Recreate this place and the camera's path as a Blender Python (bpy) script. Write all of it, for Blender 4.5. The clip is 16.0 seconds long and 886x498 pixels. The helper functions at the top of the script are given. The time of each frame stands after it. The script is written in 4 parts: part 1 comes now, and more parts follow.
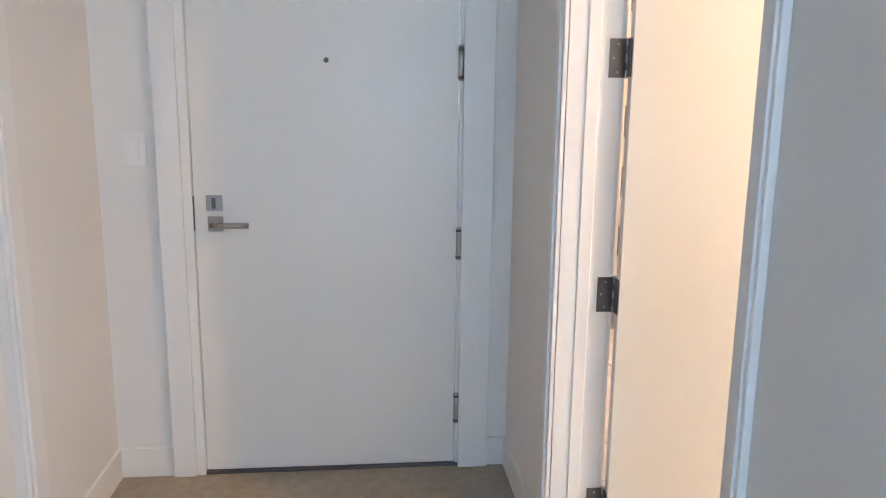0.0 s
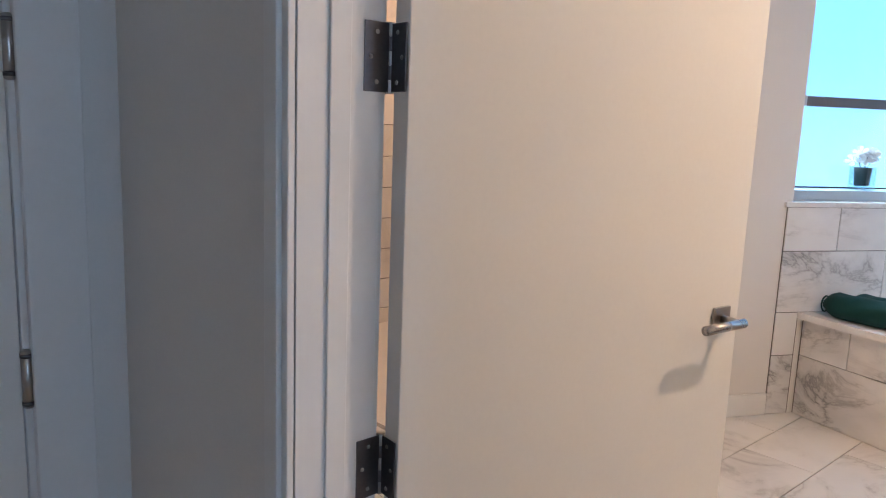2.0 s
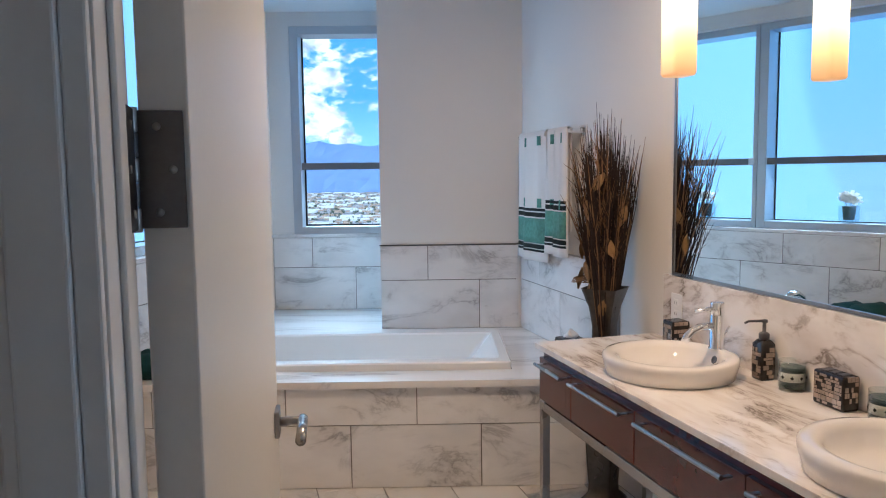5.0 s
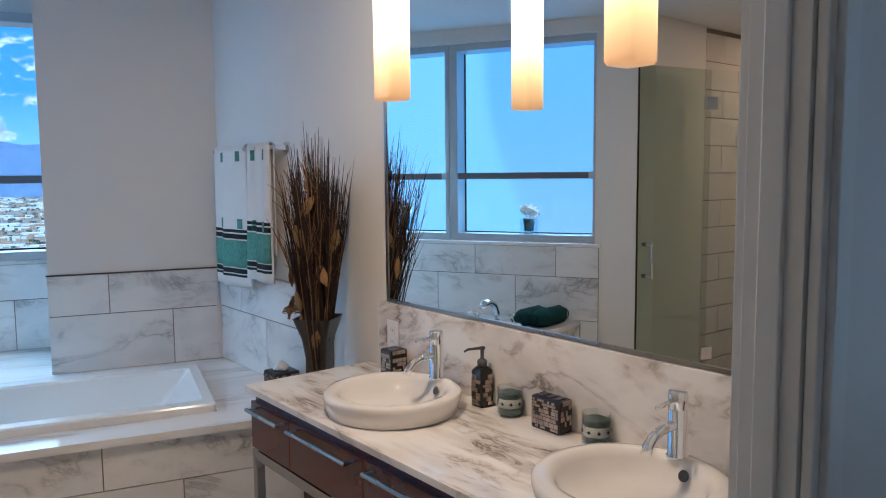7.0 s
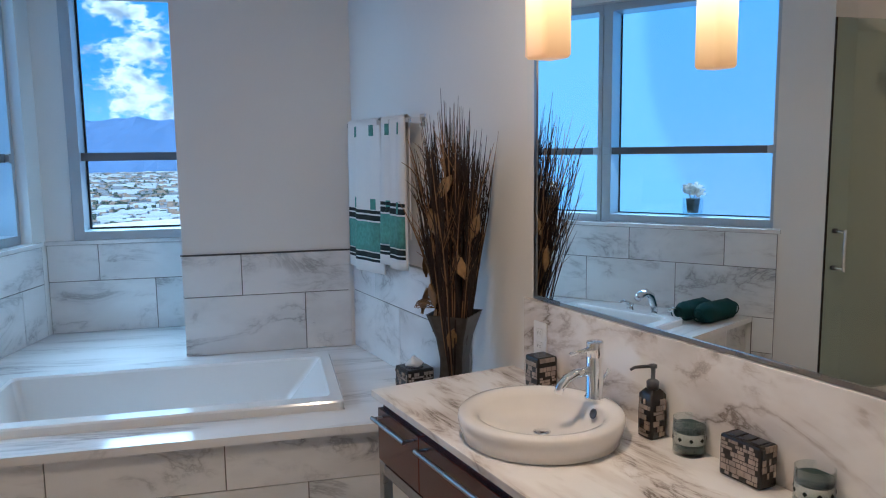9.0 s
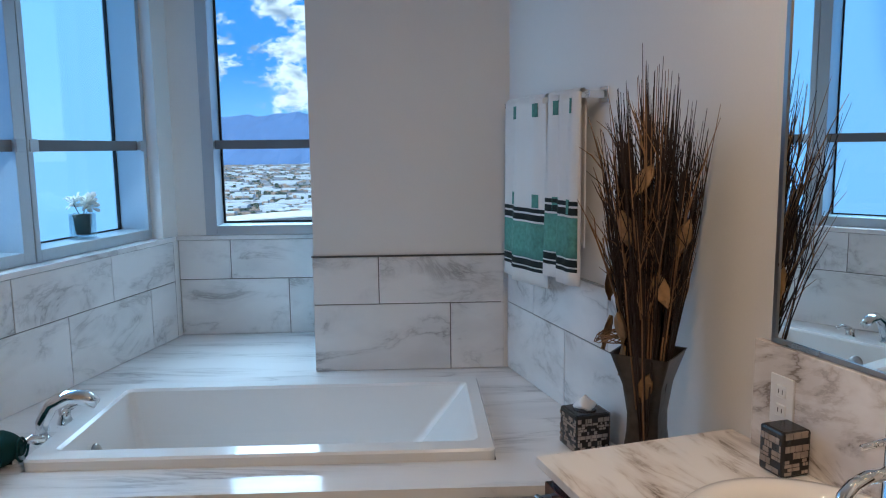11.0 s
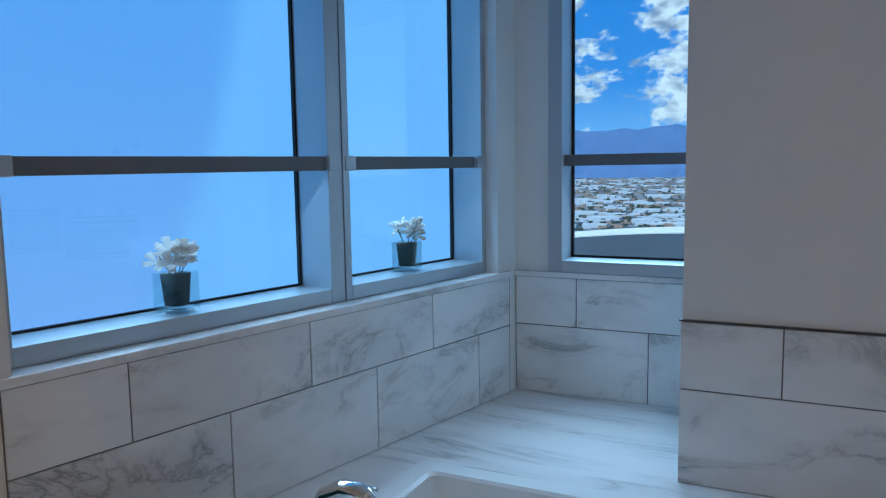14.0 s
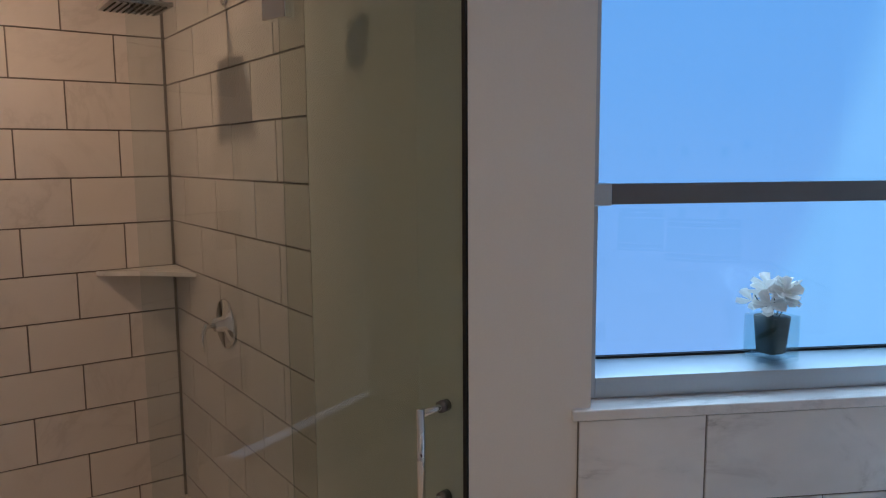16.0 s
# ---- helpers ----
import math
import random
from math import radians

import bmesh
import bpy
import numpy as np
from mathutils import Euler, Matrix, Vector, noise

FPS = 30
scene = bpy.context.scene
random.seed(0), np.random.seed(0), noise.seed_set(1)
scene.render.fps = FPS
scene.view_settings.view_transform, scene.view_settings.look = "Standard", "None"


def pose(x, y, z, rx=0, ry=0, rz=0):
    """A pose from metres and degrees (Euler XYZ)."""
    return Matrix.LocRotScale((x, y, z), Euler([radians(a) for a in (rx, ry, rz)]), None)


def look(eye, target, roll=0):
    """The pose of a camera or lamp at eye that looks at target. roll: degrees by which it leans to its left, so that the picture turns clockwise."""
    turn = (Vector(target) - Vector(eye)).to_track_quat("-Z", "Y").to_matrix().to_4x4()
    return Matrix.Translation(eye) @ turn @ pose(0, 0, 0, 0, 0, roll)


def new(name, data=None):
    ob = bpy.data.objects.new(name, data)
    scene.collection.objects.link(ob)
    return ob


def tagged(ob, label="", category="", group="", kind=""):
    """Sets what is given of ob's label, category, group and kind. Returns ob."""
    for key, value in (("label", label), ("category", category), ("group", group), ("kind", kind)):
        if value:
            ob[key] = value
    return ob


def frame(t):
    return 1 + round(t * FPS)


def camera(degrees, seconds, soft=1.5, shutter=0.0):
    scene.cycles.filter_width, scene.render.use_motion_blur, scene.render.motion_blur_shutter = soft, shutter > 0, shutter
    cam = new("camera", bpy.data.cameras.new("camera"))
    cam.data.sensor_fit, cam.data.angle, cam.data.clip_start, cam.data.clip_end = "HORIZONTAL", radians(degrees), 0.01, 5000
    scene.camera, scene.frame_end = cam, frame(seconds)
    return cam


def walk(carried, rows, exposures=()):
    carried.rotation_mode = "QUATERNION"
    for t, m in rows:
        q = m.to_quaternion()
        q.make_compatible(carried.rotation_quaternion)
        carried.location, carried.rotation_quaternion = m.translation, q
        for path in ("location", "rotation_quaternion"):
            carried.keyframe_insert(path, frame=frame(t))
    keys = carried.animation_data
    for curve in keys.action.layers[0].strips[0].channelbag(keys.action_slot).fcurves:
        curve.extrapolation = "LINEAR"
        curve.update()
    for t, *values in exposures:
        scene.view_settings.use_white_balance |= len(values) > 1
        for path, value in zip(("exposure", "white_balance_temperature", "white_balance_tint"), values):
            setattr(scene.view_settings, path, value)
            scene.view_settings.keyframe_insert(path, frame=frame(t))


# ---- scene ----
cam = camera(61.3, 16.0, soft=1.1)
PATH = [
    (0, (1.398, 0.344, 1.339), (-0.54, 0.029, 0.958), 0.7),
    (0.5, (1.125, 0.279, 1.363), (-0.834, 0.086, 1.01), 0.9),
    (1, (0.858, 0.164, 1.361), (-1.103, 0.339, 1.008), -0.2),
    (1.5, (0.601, 0.114, 1.361), (-1.277, 0.697, 0.998), 0.5),
    (2, (0.396, 0.057, 1.372), (-1.359, 0.956, 1.037), 2.2),
    (2.5, (0.251, -0.091, 1.385), (-1.313, 1.116, 1.069), 1.0),
    (3, (0.095, -0.157, 1.398), (-1.237, 1.304, 1.093), 1.1),
    (3.5, (-0.086, -0.167, 1.412), (-1.109, 1.533, 1.155), 1.0),
    (4, (-0.232, -0.226, 1.423), (-0.831, 1.668, 1.188), 0.6),
    (4.5, (-0.331, -0.223, 1.426), (-0.561, 1.751, 1.205), 0.3),
    (5, (-0.39, -0.126, 1.451), (-0.372, 1.865, 1.26), -0.7),
    (7.5, (-0.411, 0.193, 1.531), (0.443, 1.991, 1.34), -0.3),
    (8, (-0.394, 0.308, 1.509), (0.399, 2.133, 1.303), -0.9),
    (8.5, (-0.403, 0.417, 1.54), (0.274, 2.283, 1.301), -1.8),
    (9, (-0.296, 0.518, 1.535), (0.154, 2.45, 1.281), -0.7),
    (11.5, (-0.271, 1.331, 1.505), (-0.25, 3.313, 1.236), -1.3),
    (12, (-0.265, 1.485, 1.511), (-0.338, 3.465, 1.238), -1.6),
    (12.5, (-0.233, 1.659, 1.509), (-0.483, 3.626, 1.244), -0.9),
    (13, (-0.275, 1.808, 1.504), (-0.67, 3.752, 1.251), -1.3),
    (13.5, (-0.337, 1.941, 1.522), (-0.943, 3.832, 1.283), -1.6),
    (14, (-0.396, 2.087, 1.52), (-1.267, 3.873, 1.301), -0.9),
    (14.5, (-0.421, 2.194, 1.514), (-1.601, 3.795, 1.304), -0.8),
    (15, (-0.528, 2.242, 1.504), (-1.985, 3.599, 1.321), -1.0),
    (15.5, (-0.603, 2.267, 1.532), (-2.293, 3.322, 1.357), -0.6),
    (16, (-0.595, 2.288, 1.625), (-2.463, 2.961, 1.379), -0.4),
]
walk(cam, [(t, look(eye, target, roll)) for t, eye, target, roll in PATH],
     exposures=[(0, 2.75, 6050, 3), (1.0, 2.25, 5400, 0), (1.5, 2.0, 5350, 2), (2.0, 1.6, 5600, 4), (3.0, 1.35, 5650, 3), (4.0, 1.15, 5500, 2), (5.0, 1.1, 5550, 2),
                (7.5, 0.75, 5000, -3), (9.0, 0.7, 4950, -3), (11.5, 0.55, 5400, -1), (12.5, 0.45, 5450, -1), (13.5, 0.2, 5050, -4), (14.5, 0.05, 4900, -3), (16.0, 0.2, 5450, 3)])

# ---- frames of the plan ----
A = radians(15)
MR = Matrix.Rotation(A, 4, "Z")                                   # hall and vanity wall: u, v
ML = Matrix.Translation((-1.559, 5.127, 0)) @ Matrix.Rotation(radians(77.15), 4, "Z")   # frosted window wall: s, outward
MT = Matrix.Identity(4)
CEIL = 2.6
DECK = 0.52
CAP = 1.036


def uv(u, v, z=0.0):
    return MR @ Vector((u, v, z))


def ls(s, o, z=0.0):
    return ML @ Vector((s, o, z))


# ---- world ----
world = bpy.data.worlds.new("sky")
scene.world = world
world.use_nodes = True
wn, wl = world.node_tree.nodes, world.node_tree.links
bg = wn["Background"]
sky = wn.new("ShaderNodeTexSky")
sky.sky_type, sky.sun_disc = "NISHITA", False
sky.sun_elevation, sky.sun_rotation = radians(48), radians(200)
sky.altitude, sky.air_density, sky.dust_density = 600, 1.0, 0.4
wl.new(sky.outputs[0], bg.inputs[0])
bg.inputs[1].default_value = 0.14
sun = new("sun", bpy.data.lights.new("sun", "SUN"))
sun.data.energy, sun.data.angle, sun.data.color = 3.8, radians(0.5), (1, 0.95, 0.87)
sun.matrix_world = look((0, 0, 60), (14, 40, 0))


# fill lamps added in the openings of the two window walls, on top of sky glow
def window_fill(at, to, wide, high, watts, spread=86):
    lp = new("window_fill", bpy.data.lights.new("window_fill", "AREA"))
    lp.data.shape, lp.data.size, lp.data.size_y, lp.data.energy = "RECTANGLE", wide, high, watts
    lp.data.color, lp.data.spread = (0.70, 0.86, 1.0), radians(spread)
    lp.matrix_world = look(at, to)


window_fill(ls(-1.05, 0.20, 1.36), ls(-1.05, -0.80, 0.42), 1.80, 0.34, 3.5)
# extra narrow-cone lamp that brightens the towel wall
window_fill(ls(-0.48, 0.19, 1.70), ls(-0.48, 0.19, 1.70) + Vector((1.0, -0.06, -0.14)), 0.62, 0.90, 1.1, 57)
window_fill((-1.05, 5.29, 1.34), (-1.05, 4.29, 0.40), 0.56, 0.34, 1.5)


# ---- materials ----
def mat(name, color, rough=0.5, metal=0.0, bump=0.0, scale=40.0, vary=0.06, coat=0.0, trans=0.0, ior=1.45):
    m = bpy.data.materials.new(name)
    m.use_nodes = True
    nt = m.node_tree
    b = nt.nodes["Principled BSDF"]
    b.inputs["Roughness"].default_value = rough
    b.inputs["Metallic"].default_value = metal
    b.inputs["Coat Weight"].default_value = coat
    b.inputs["Transmission Weight"].default_value = trans
    b.inputs["IOR"].default_value = ior
    tc = nt.nodes.new("ShaderNodeTexCoord")
    n1 = nt.nodes.new("ShaderNodeTexNoise")
    n1.inputs["Scale"].default_value = 2.3
    n1.inputs["Detail"].default_value = 5
    n2 = nt.nodes.new("ShaderNodeTexNoise")
    n2.inputs["Scale"].default_value = scale
    n2.inputs["Detail"].default_value = 4
    nt.links.new(tc.outputs["Object"], n1.inputs["Vector"])
    nt.links.new(tc.outputs["Object"], n2.inputs["Vector"])
    add = nt.nodes.new("ShaderNodeMath")
    add.operation = "ADD"
    nt.links.new(n1.outputs["Fac"], add.inputs[0])
    nt.links.new(n2.outputs["Fac"], add.inputs[1])
    mr = nt.nodes.new("ShaderNodeMapRange")
    mr.inputs[1].default_value, mr.inputs[2].default_value = 0.6, 1.4
    mr.inputs[3].default_value, mr.inputs[4].default_value = 1 - vary, 1 + vary
    nt.links.new(add.outputs[0], mr.inputs[0])
    mx = nt.nodes.new("ShaderNodeVectorMath")
    mx.operation = "SCALE"
    mx.inputs[0].default_value = color
    nt.links.new(mr.outputs[0], mx.inputs["Scale"])
    nt.links.new(mx.outputs[0], b.inputs["Base Color"])
    rr = nt.nodes.new("ShaderNodeMapRange")
    rr.inputs[3].default_value, rr.inputs[4].default_value = max(0, rough * 0.85), min(1, rough * 1.15)
    nt.links.new(n1.outputs["Fac"], rr.inputs[0])
    nt.links.new(rr.outputs[0], b.inputs["Roughness"])
    if bump:
        bp = nt.nodes.new("ShaderNodeBump")
        bp.inputs["Strength"].default_value = bump
        bp.inputs["Distance"].default_value = 0.002
        nt.links.new(n2.outputs["Fac"], bp.inputs["Height"])
        nt.links.new(bp.outputs[0], b.inputs["Normal"])
    return m


def ramp(nt, fac, stops):
    r = nt.nodes.new("ShaderNodeValToRGB")
    while len(r.color_ramp.elements) < len(stops):
        r.color_ramp.elements.new(0.5)
    for e, (p, c) in zip(r.color_ramp.elements, stops):
        e.position, e.color = p, (*c, 1)
    nt.links.new(fac, r.inputs[0])
    return r.outputs[0]


def marble(name, light, vein, rough, scale=1.6, stretch=(1.0, 1.0, 1.0), turn=(0.5, 0.6, 0.4), amount=1.0, per_piece=True, second=None):
    """Veined stone; each piece takes its own cut of the block."""
    m = bpy.data.materials.new(name)
    m.use_nodes = True
    nt = m.node_tree
    b = nt.nodes["Principled BSDF"]
    tc = nt.nodes.new("ShaderNodeTexCoord")
    mp = nt.nodes.new("ShaderNodeMapping")
    mp.inputs["Rotation"].default_value = turn
    mp.inputs["Scale"].default_value = stretch
    src = tc.outputs["Object"]
    if per_piece:
        oi = nt.nodes.new("ShaderNodeObjectInfo")
        mu = nt.nodes.new("ShaderNodeVectorMath")
        mu.operation = "SCALE"
        mu.inputs[0].default_value = (37.0, 71.0, 53.0)
        nt.links.new(oi.outputs["Random"], mu.inputs["Scale"])
        ad = nt.nodes.new("ShaderNodeVectorMath")
        nt.links.new(src, ad.inputs[0])
        nt.links.new(mu.outputs[0], ad.inputs[1])
        src = ad.outputs[0]
    nt.links.new(src, mp.inputs["Vector"])
    n = nt.nodes.new("ShaderNodeTexNoise")
    n.inputs["Scale"].default_value, n.inputs["Detail"].default_value, n.inputs["Roughness"].default_value = scale, 9, 0.62
    n.inputs["Distortion"].default_value = 0.7
    nt.links.new(mp.outputs[0], n.inputs["Vector"])
    # thin veins where the noise passes its middle value
    ab = nt.nodes.new("ShaderNodeMath")
    ab.operation = "SUBTRACT"
    ab.inputs[1].default_value = 0.5
    nt.links.new(n.outputs["Fac"], ab.inputs[0])
    ab2 = nt.nodes.new("ShaderNodeMath")
    ab2.operation = "ABSOLUTE"
    nt.links.new(ab.outputs[0], ab2.inputs[0])
    veins = ramp(nt, ab2.outputs[0], [(0.0, (1, 1, 1)), (0.018, (0.35, 0.35, 0.35)), (0.06, (0, 0, 0))])
    n3 = nt.nodes.new("ShaderNodeTexNoise")
    n3.inputs["Scale"].default_value, n3.inputs["Detail"].default_value = scale * 1.1, 4
    nt.links.new(mp.outputs[0], n3.inputs["Vector"])
    cloud = ramp(nt, n3.outputs["Fac"], [(0.42, (0, 0, 0)), (0.72, (1, 1, 1))])
    fac = nt.nodes.new("ShaderNodeMath")
    fac.operation = "MULTIPLY"
    nt.links.new(veins, fac.inputs[0])
    nt.links.new(cloud, fac.inputs[1])
    sm = nt.nodes.new("ShaderNodeMath")
    sm.operation = "MULTIPLY_ADD"
    sm.inputs[1].default_value = 0.28 * amount
    nt.links.new(cloud, sm.inputs[0])
    sc = nt.nodes.new("ShaderNodeMath")
    sc.operation = "MULTIPLY"
    sc.inputs[1].default_value = 0.9 * amount
    nt.links.new(fac.outputs[0], sc.inputs[0])
    nt.links.new(sc.outputs[0], sm.inputs[2])
    stops = [(0.0, light), (0.45, tuple((a + c) / 2 for a, c in zip(light, vein))), (1.0, vein)]
    if second:
        stops = [(0.0, light), (0.3, second), (1.0, vein)]
    nt.links.new(ramp(nt, sm.outputs[0], stops), b.inputs["Base Color"])
    rg = nt.nodes.new("ShaderNodeMapRange")
    rg.inputs[3].default_value, rg.inputs[4].default_value = rough * 0.8, rough * 1.3
    nt.links.new(n3.outputs["Fac"], rg.inputs[0])
    nt.links.new(rg.outputs[0], b.inputs["Roughness"])
    return m


def glow(name, color, strength):
    m = bpy.data.materials.new(name)
    m.use_nodes = True
    b = m.node_tree.nodes["Principled BSDF"]
    b.inputs["Base Color"].default_value = (*color, 1)
    b.inputs["Emission Color"].default_value = (*color, 1)
    b.inputs["Emission Strength"].default_value = strength
    return m


def glass(name, tint, rough=0.0):
    m = bpy.data.materials.new(name)
    m.use_nodes = True
    nt = m.node_tree
    nt.nodes.remove(nt.nodes["Principled BSDF"])
    tr = nt.nodes.new("ShaderNodeBsdfTransparent")
    tr.inputs[0].default_value = (*tint, 1)
    gl = nt.nodes.new("ShaderNodeBsdfGlossy")
    gl.inputs["Roughness"].default_value = rough
    lw = nt.nodes.new("ShaderNodeLayerWeight")
    lw.inputs[0].default_value = 0.5
    pw = nt.nodes.new("ShaderNodeMath")
    pw.operation = "POWER"
    pw.inputs[1].default_value = 4.0
    nt.links.new(lw.outputs["Facing"], pw.inputs[0])
    fr = nt.nodes.new("ShaderNodeMath")
    fr.operation = "MULTIPLY_ADD"
    fr.inputs[1].default_value, fr.inputs[2].default_value = 0.7, 0.035
    nt.links.new(pw.outputs[0], fr.inputs[0])
    mx = nt.nodes.new("ShaderNodeMixShader")
    nt.links.new(fr.outputs[0], mx.inputs[0])
    nt.links.new(tr.outputs[0], mx.inputs[1])
    nt.links.new(gl.outputs[0], mx.inputs[2])
    nt.links.new(mx.outputs[0], nt.nodes["Material Output"].inputs[0])
    return m


PAINT = mat("wall paint", (0.76, 0.75, 0.73), 0.55, bump=0.12, scale=180, vary=0.02)
CEILING = mat("ceiling paint", (0.80, 0.80, 0.79), 0.7, bump=0.1, scale=160, vary=0.02)
TRIM = mat("trim paint", (0.78, 0.78, 0.77), 0.3, bump=0.03, scale=60, vary=0.02)
DOOR = mat("door paint", (0.76, 0.75, 0.72), 0.32, bump=0.05, scale=90, vary=0.02)
TILE = marble("marble tile", (0.80, 0.80, 0.80), (0.30, 0.30, 0.31), 0.16, scale=2.2, stretch=(1.0, 1.0, 1.9), turn=(0.3, 0.75, 0.2), amount=1.0)
DECKM = marble("marble deck", (0.83, 0.83, 0.83), (0.34, 0.34, 0.35), 0.13, scale=1.5, stretch=(0.7, 4.0, 1.0), turn=(0, 0, 0.3), per_piece=False)
FLOORM = marble("marble floor", (0.74, 0.73, 0.71), (0.33, 0.32, 0.31), 0.22, scale=1.7, amount=0.8)
COUNTER = marble("marble counter", (0.86, 0.84, 0.82), (0.24, 0.20, 0.17), 0.07, scale=2.9, stretch=(3.2, 0.9, 1.6), turn=(0.5, 0.2, 0.75), per_piece=False,
                 amount=1.35, second=(0.64, 0.59, 0.55))
SHOWERT = marble("shower tile", (0.66, 0.63, 0.60), (0.45, 0.42, 0.40), 0.2, scale=1.6, amount=0.5)
GROUT = mat("grout", (0.20, 0.18, 0.17), 0.9, bump=0.3, scale=300, vary=0.12)
GROUT2 = mat("light grout", (0.17, 0.165, 0.16), 0.9, bump=0.3, scale=300, vary=0.12)
HALLF = mat("travertine", (0.33, 0.27, 0.20), 0.4, bump=0.2, scale=25, vary=0.25)
ALU = mat("anodised window frame", (0.50, 0.54, 0.58), 0.38, 0.55, bump=0.03, scale=120, vary=0.03)
BAR = mat("grey rail", (0.16, 0.16, 0.17), 0.45, 0.3, vary=0.04)
SEAL = mat("black gasket", (0.012, 0.012, 0.013), 0.6, vary=0.1)
CHROME = mat("chrome", (0.86, 0.87, 0.88), 0.06, 1.0, vary=0.01)
NICKEL = mat("brushed nickel", (0.40, 0.385, 0.37), 0.28, 1.0, bump=0.06, scale=200, vary=0.05)
DARKST = mat("dark hinge steel", (0.13, 0.13, 0.14), 0.35, 0.9, bump=0.1, scale=150, vary=0.12)
MIRROR = mat("mirror silver", (0.88, 0.90, 0.89), 0.004, 1.0, vary=0.0)
CERAM = mat("white ceramic", (0.80, 0.77, 0.74), 0.07, coat=0.5, vary=0.01)
ACRYL = mat("tub acrylic", (0.82, 0.83, 0.83), 0.14, coat=0.3, vary=0.01)
WOOD = mat("dark cherry lacquer", (0.085, 0.018, 0.014), 0.22, bump=0.05, scale=30, vary=0.25, coat=0.35)
GLASS = glass("window glass", (0.93, 0.97, 0.98))
SGLASS = glass("shower glass", (0.84, 0.88, 0.85))
CGLASS = glass("clear vase glass", (0.93, 0.96, 0.96))
TEAL = mat("dark green towelling", (0.004, 0.045, 0.045), 0.95, bump=0.9, scale=420, vary=0.4)
WHITET = mat("white towelling", (0.74, 0.72, 0.70), 0.95, bump=0.7, scale=500, vary=0.06)
TEALB = mat("teal woven pattern", (0.10, 0.25, 0.21), 0.9, bump=0.6, scale=60, vary=0.45)
BLACKB = mat("black woven band", (0.012, 0.02, 0.02), 0.9, bump=0.5, scale=300, vary=0.2)
VASE = mat("dark pewter vase", (0.085, 0.075, 0.065), 0.33, 0.75, bump=0.5, scale=45, vary=0.35)
REED = mat("dark dried reeds", (0.022, 0.012, 0.009), 0.75, vary=0.5, scale=12)
REED2 = mat("tan dried reeds", (0.22, 0.12, 0.055), 0.7, vary=0.35, scale=12)
POD = mat("dried leaf", (0.26, 0.15, 0.06), 0.6, bump=0.3, scale=70, vary=0.3)
MOSB = mat("black mosaic body", (0.02, 0.017, 0.016), 0.25, vary=0.2)
MOST = mat("pearl mosaic chip", (0.42, 0.34, 0.28), 0.18, 0.35, vary=0.5, scale=30)
WAX = mat("candle wax band", (0.70, 0.68, 0.64), 0.45, vary=0.04)
WAXG = mat("dark green wax", (0.012, 0.04, 0.035), 0.4, vary=0.1)
PETAL = mat("white silk petal", (0.82, 0.82, 0.80), 0.6, vary=0.05)
LEAFD = mat("dark wrapped leaf", (0.018, 0.035, 0.03), 0.5, vary=0.25)
PLATE = mat("white plastic", (0.78, 0.78, 0.77), 0.3, vary=0.01)
pn, pl = PETAL.node_tree.nodes, PETAL.node_tree.links
thin = pn.new("ShaderNodeBsdfTranslucent")
thin.inputs[0].default_value = (0.90, 0.90, 0.88, 1)
both = pn.new("ShaderNodeMixShader")
both.inputs[0].default_value = 0.5
pl.new(pn["Principled BSDF"].outputs[0], both.inputs[1])
pl.new(thin.outputs[0], both.inputs[2])
pl.new(both.outputs[0], pn["Material Output"].inputs[0])
TISSUE = mat("tissue paper", (0.82, 0.82, 0.82), 0.9, bump=0.4, scale=60, vary=0.03)


# ---- mesh helpers ----
def mesh_ob(name, verts, faces, material, m=None, parent=None, smooth=False):
    me = bpy.data.meshes.new(name)
    me.from_pydata([tuple(v) for v in verts], [], faces)
    bm = bmesh.new()
    bm.from_mesh(me)
    bmesh.ops.recalc_face_normals(bm, faces=bm.faces)
    bm.to_mesh(me)
    bm.free()
    if smooth:
        for f in me.polygons:
            f.use_smooth = True
    me.materials.append(material)
    ob = new(name, me)
    if parent:
        ob.parent = parent
    if m is not None:
        ob.matrix_basis = m
    return ob


def bm_ob(name, bm, material, m=None, parent=None, smooth=False):
    bmesh.ops.recalc_face_normals(bm, faces=bm.faces)
    me = bpy.data.meshes.new(name)
    bm.to_mesh(me)
    bm.free()
    for f in me.polygons:
        f.use_smooth = smooth
    me.materials.append(material)
    ob = new(name, me)
    if parent:
        ob.parent = parent
    if m is not None:
        ob.matrix_basis = m
    return ob


def add_box(bm, lo, hi, bevel=0.0, m=None):
    r = bmesh.ops.create_cube(bm, size=1.0)
    vs = r["verts"]
    for v in vs:
        v.co = Vector([lo[i] + (v.co[i] + 0.5) * (hi[i] - lo[i]) for i in range(3)])
        if m is not None:
            v.co = m @ v.co
    if bevel:
        es = list({e for v in vs for e in v.link_edges})
        bmesh.ops.bevel(bm, geom=es, offset=bevel, segments=2, affect="EDGES", profile=0.5)


def boxes(name, parts, material, m=None, parent=None, bevel=0.0):
    bm = bmesh.new()
    for lo, hi in parts:
        add_box(bm, lo, hi, bevel)
    return bm_ob(name, bm, material, m, parent)


def box(name, lo, hi, material, m=None, parent=None, bevel=0.0):
    return boxes(name, [(lo, hi)], material, m, parent, bevel)


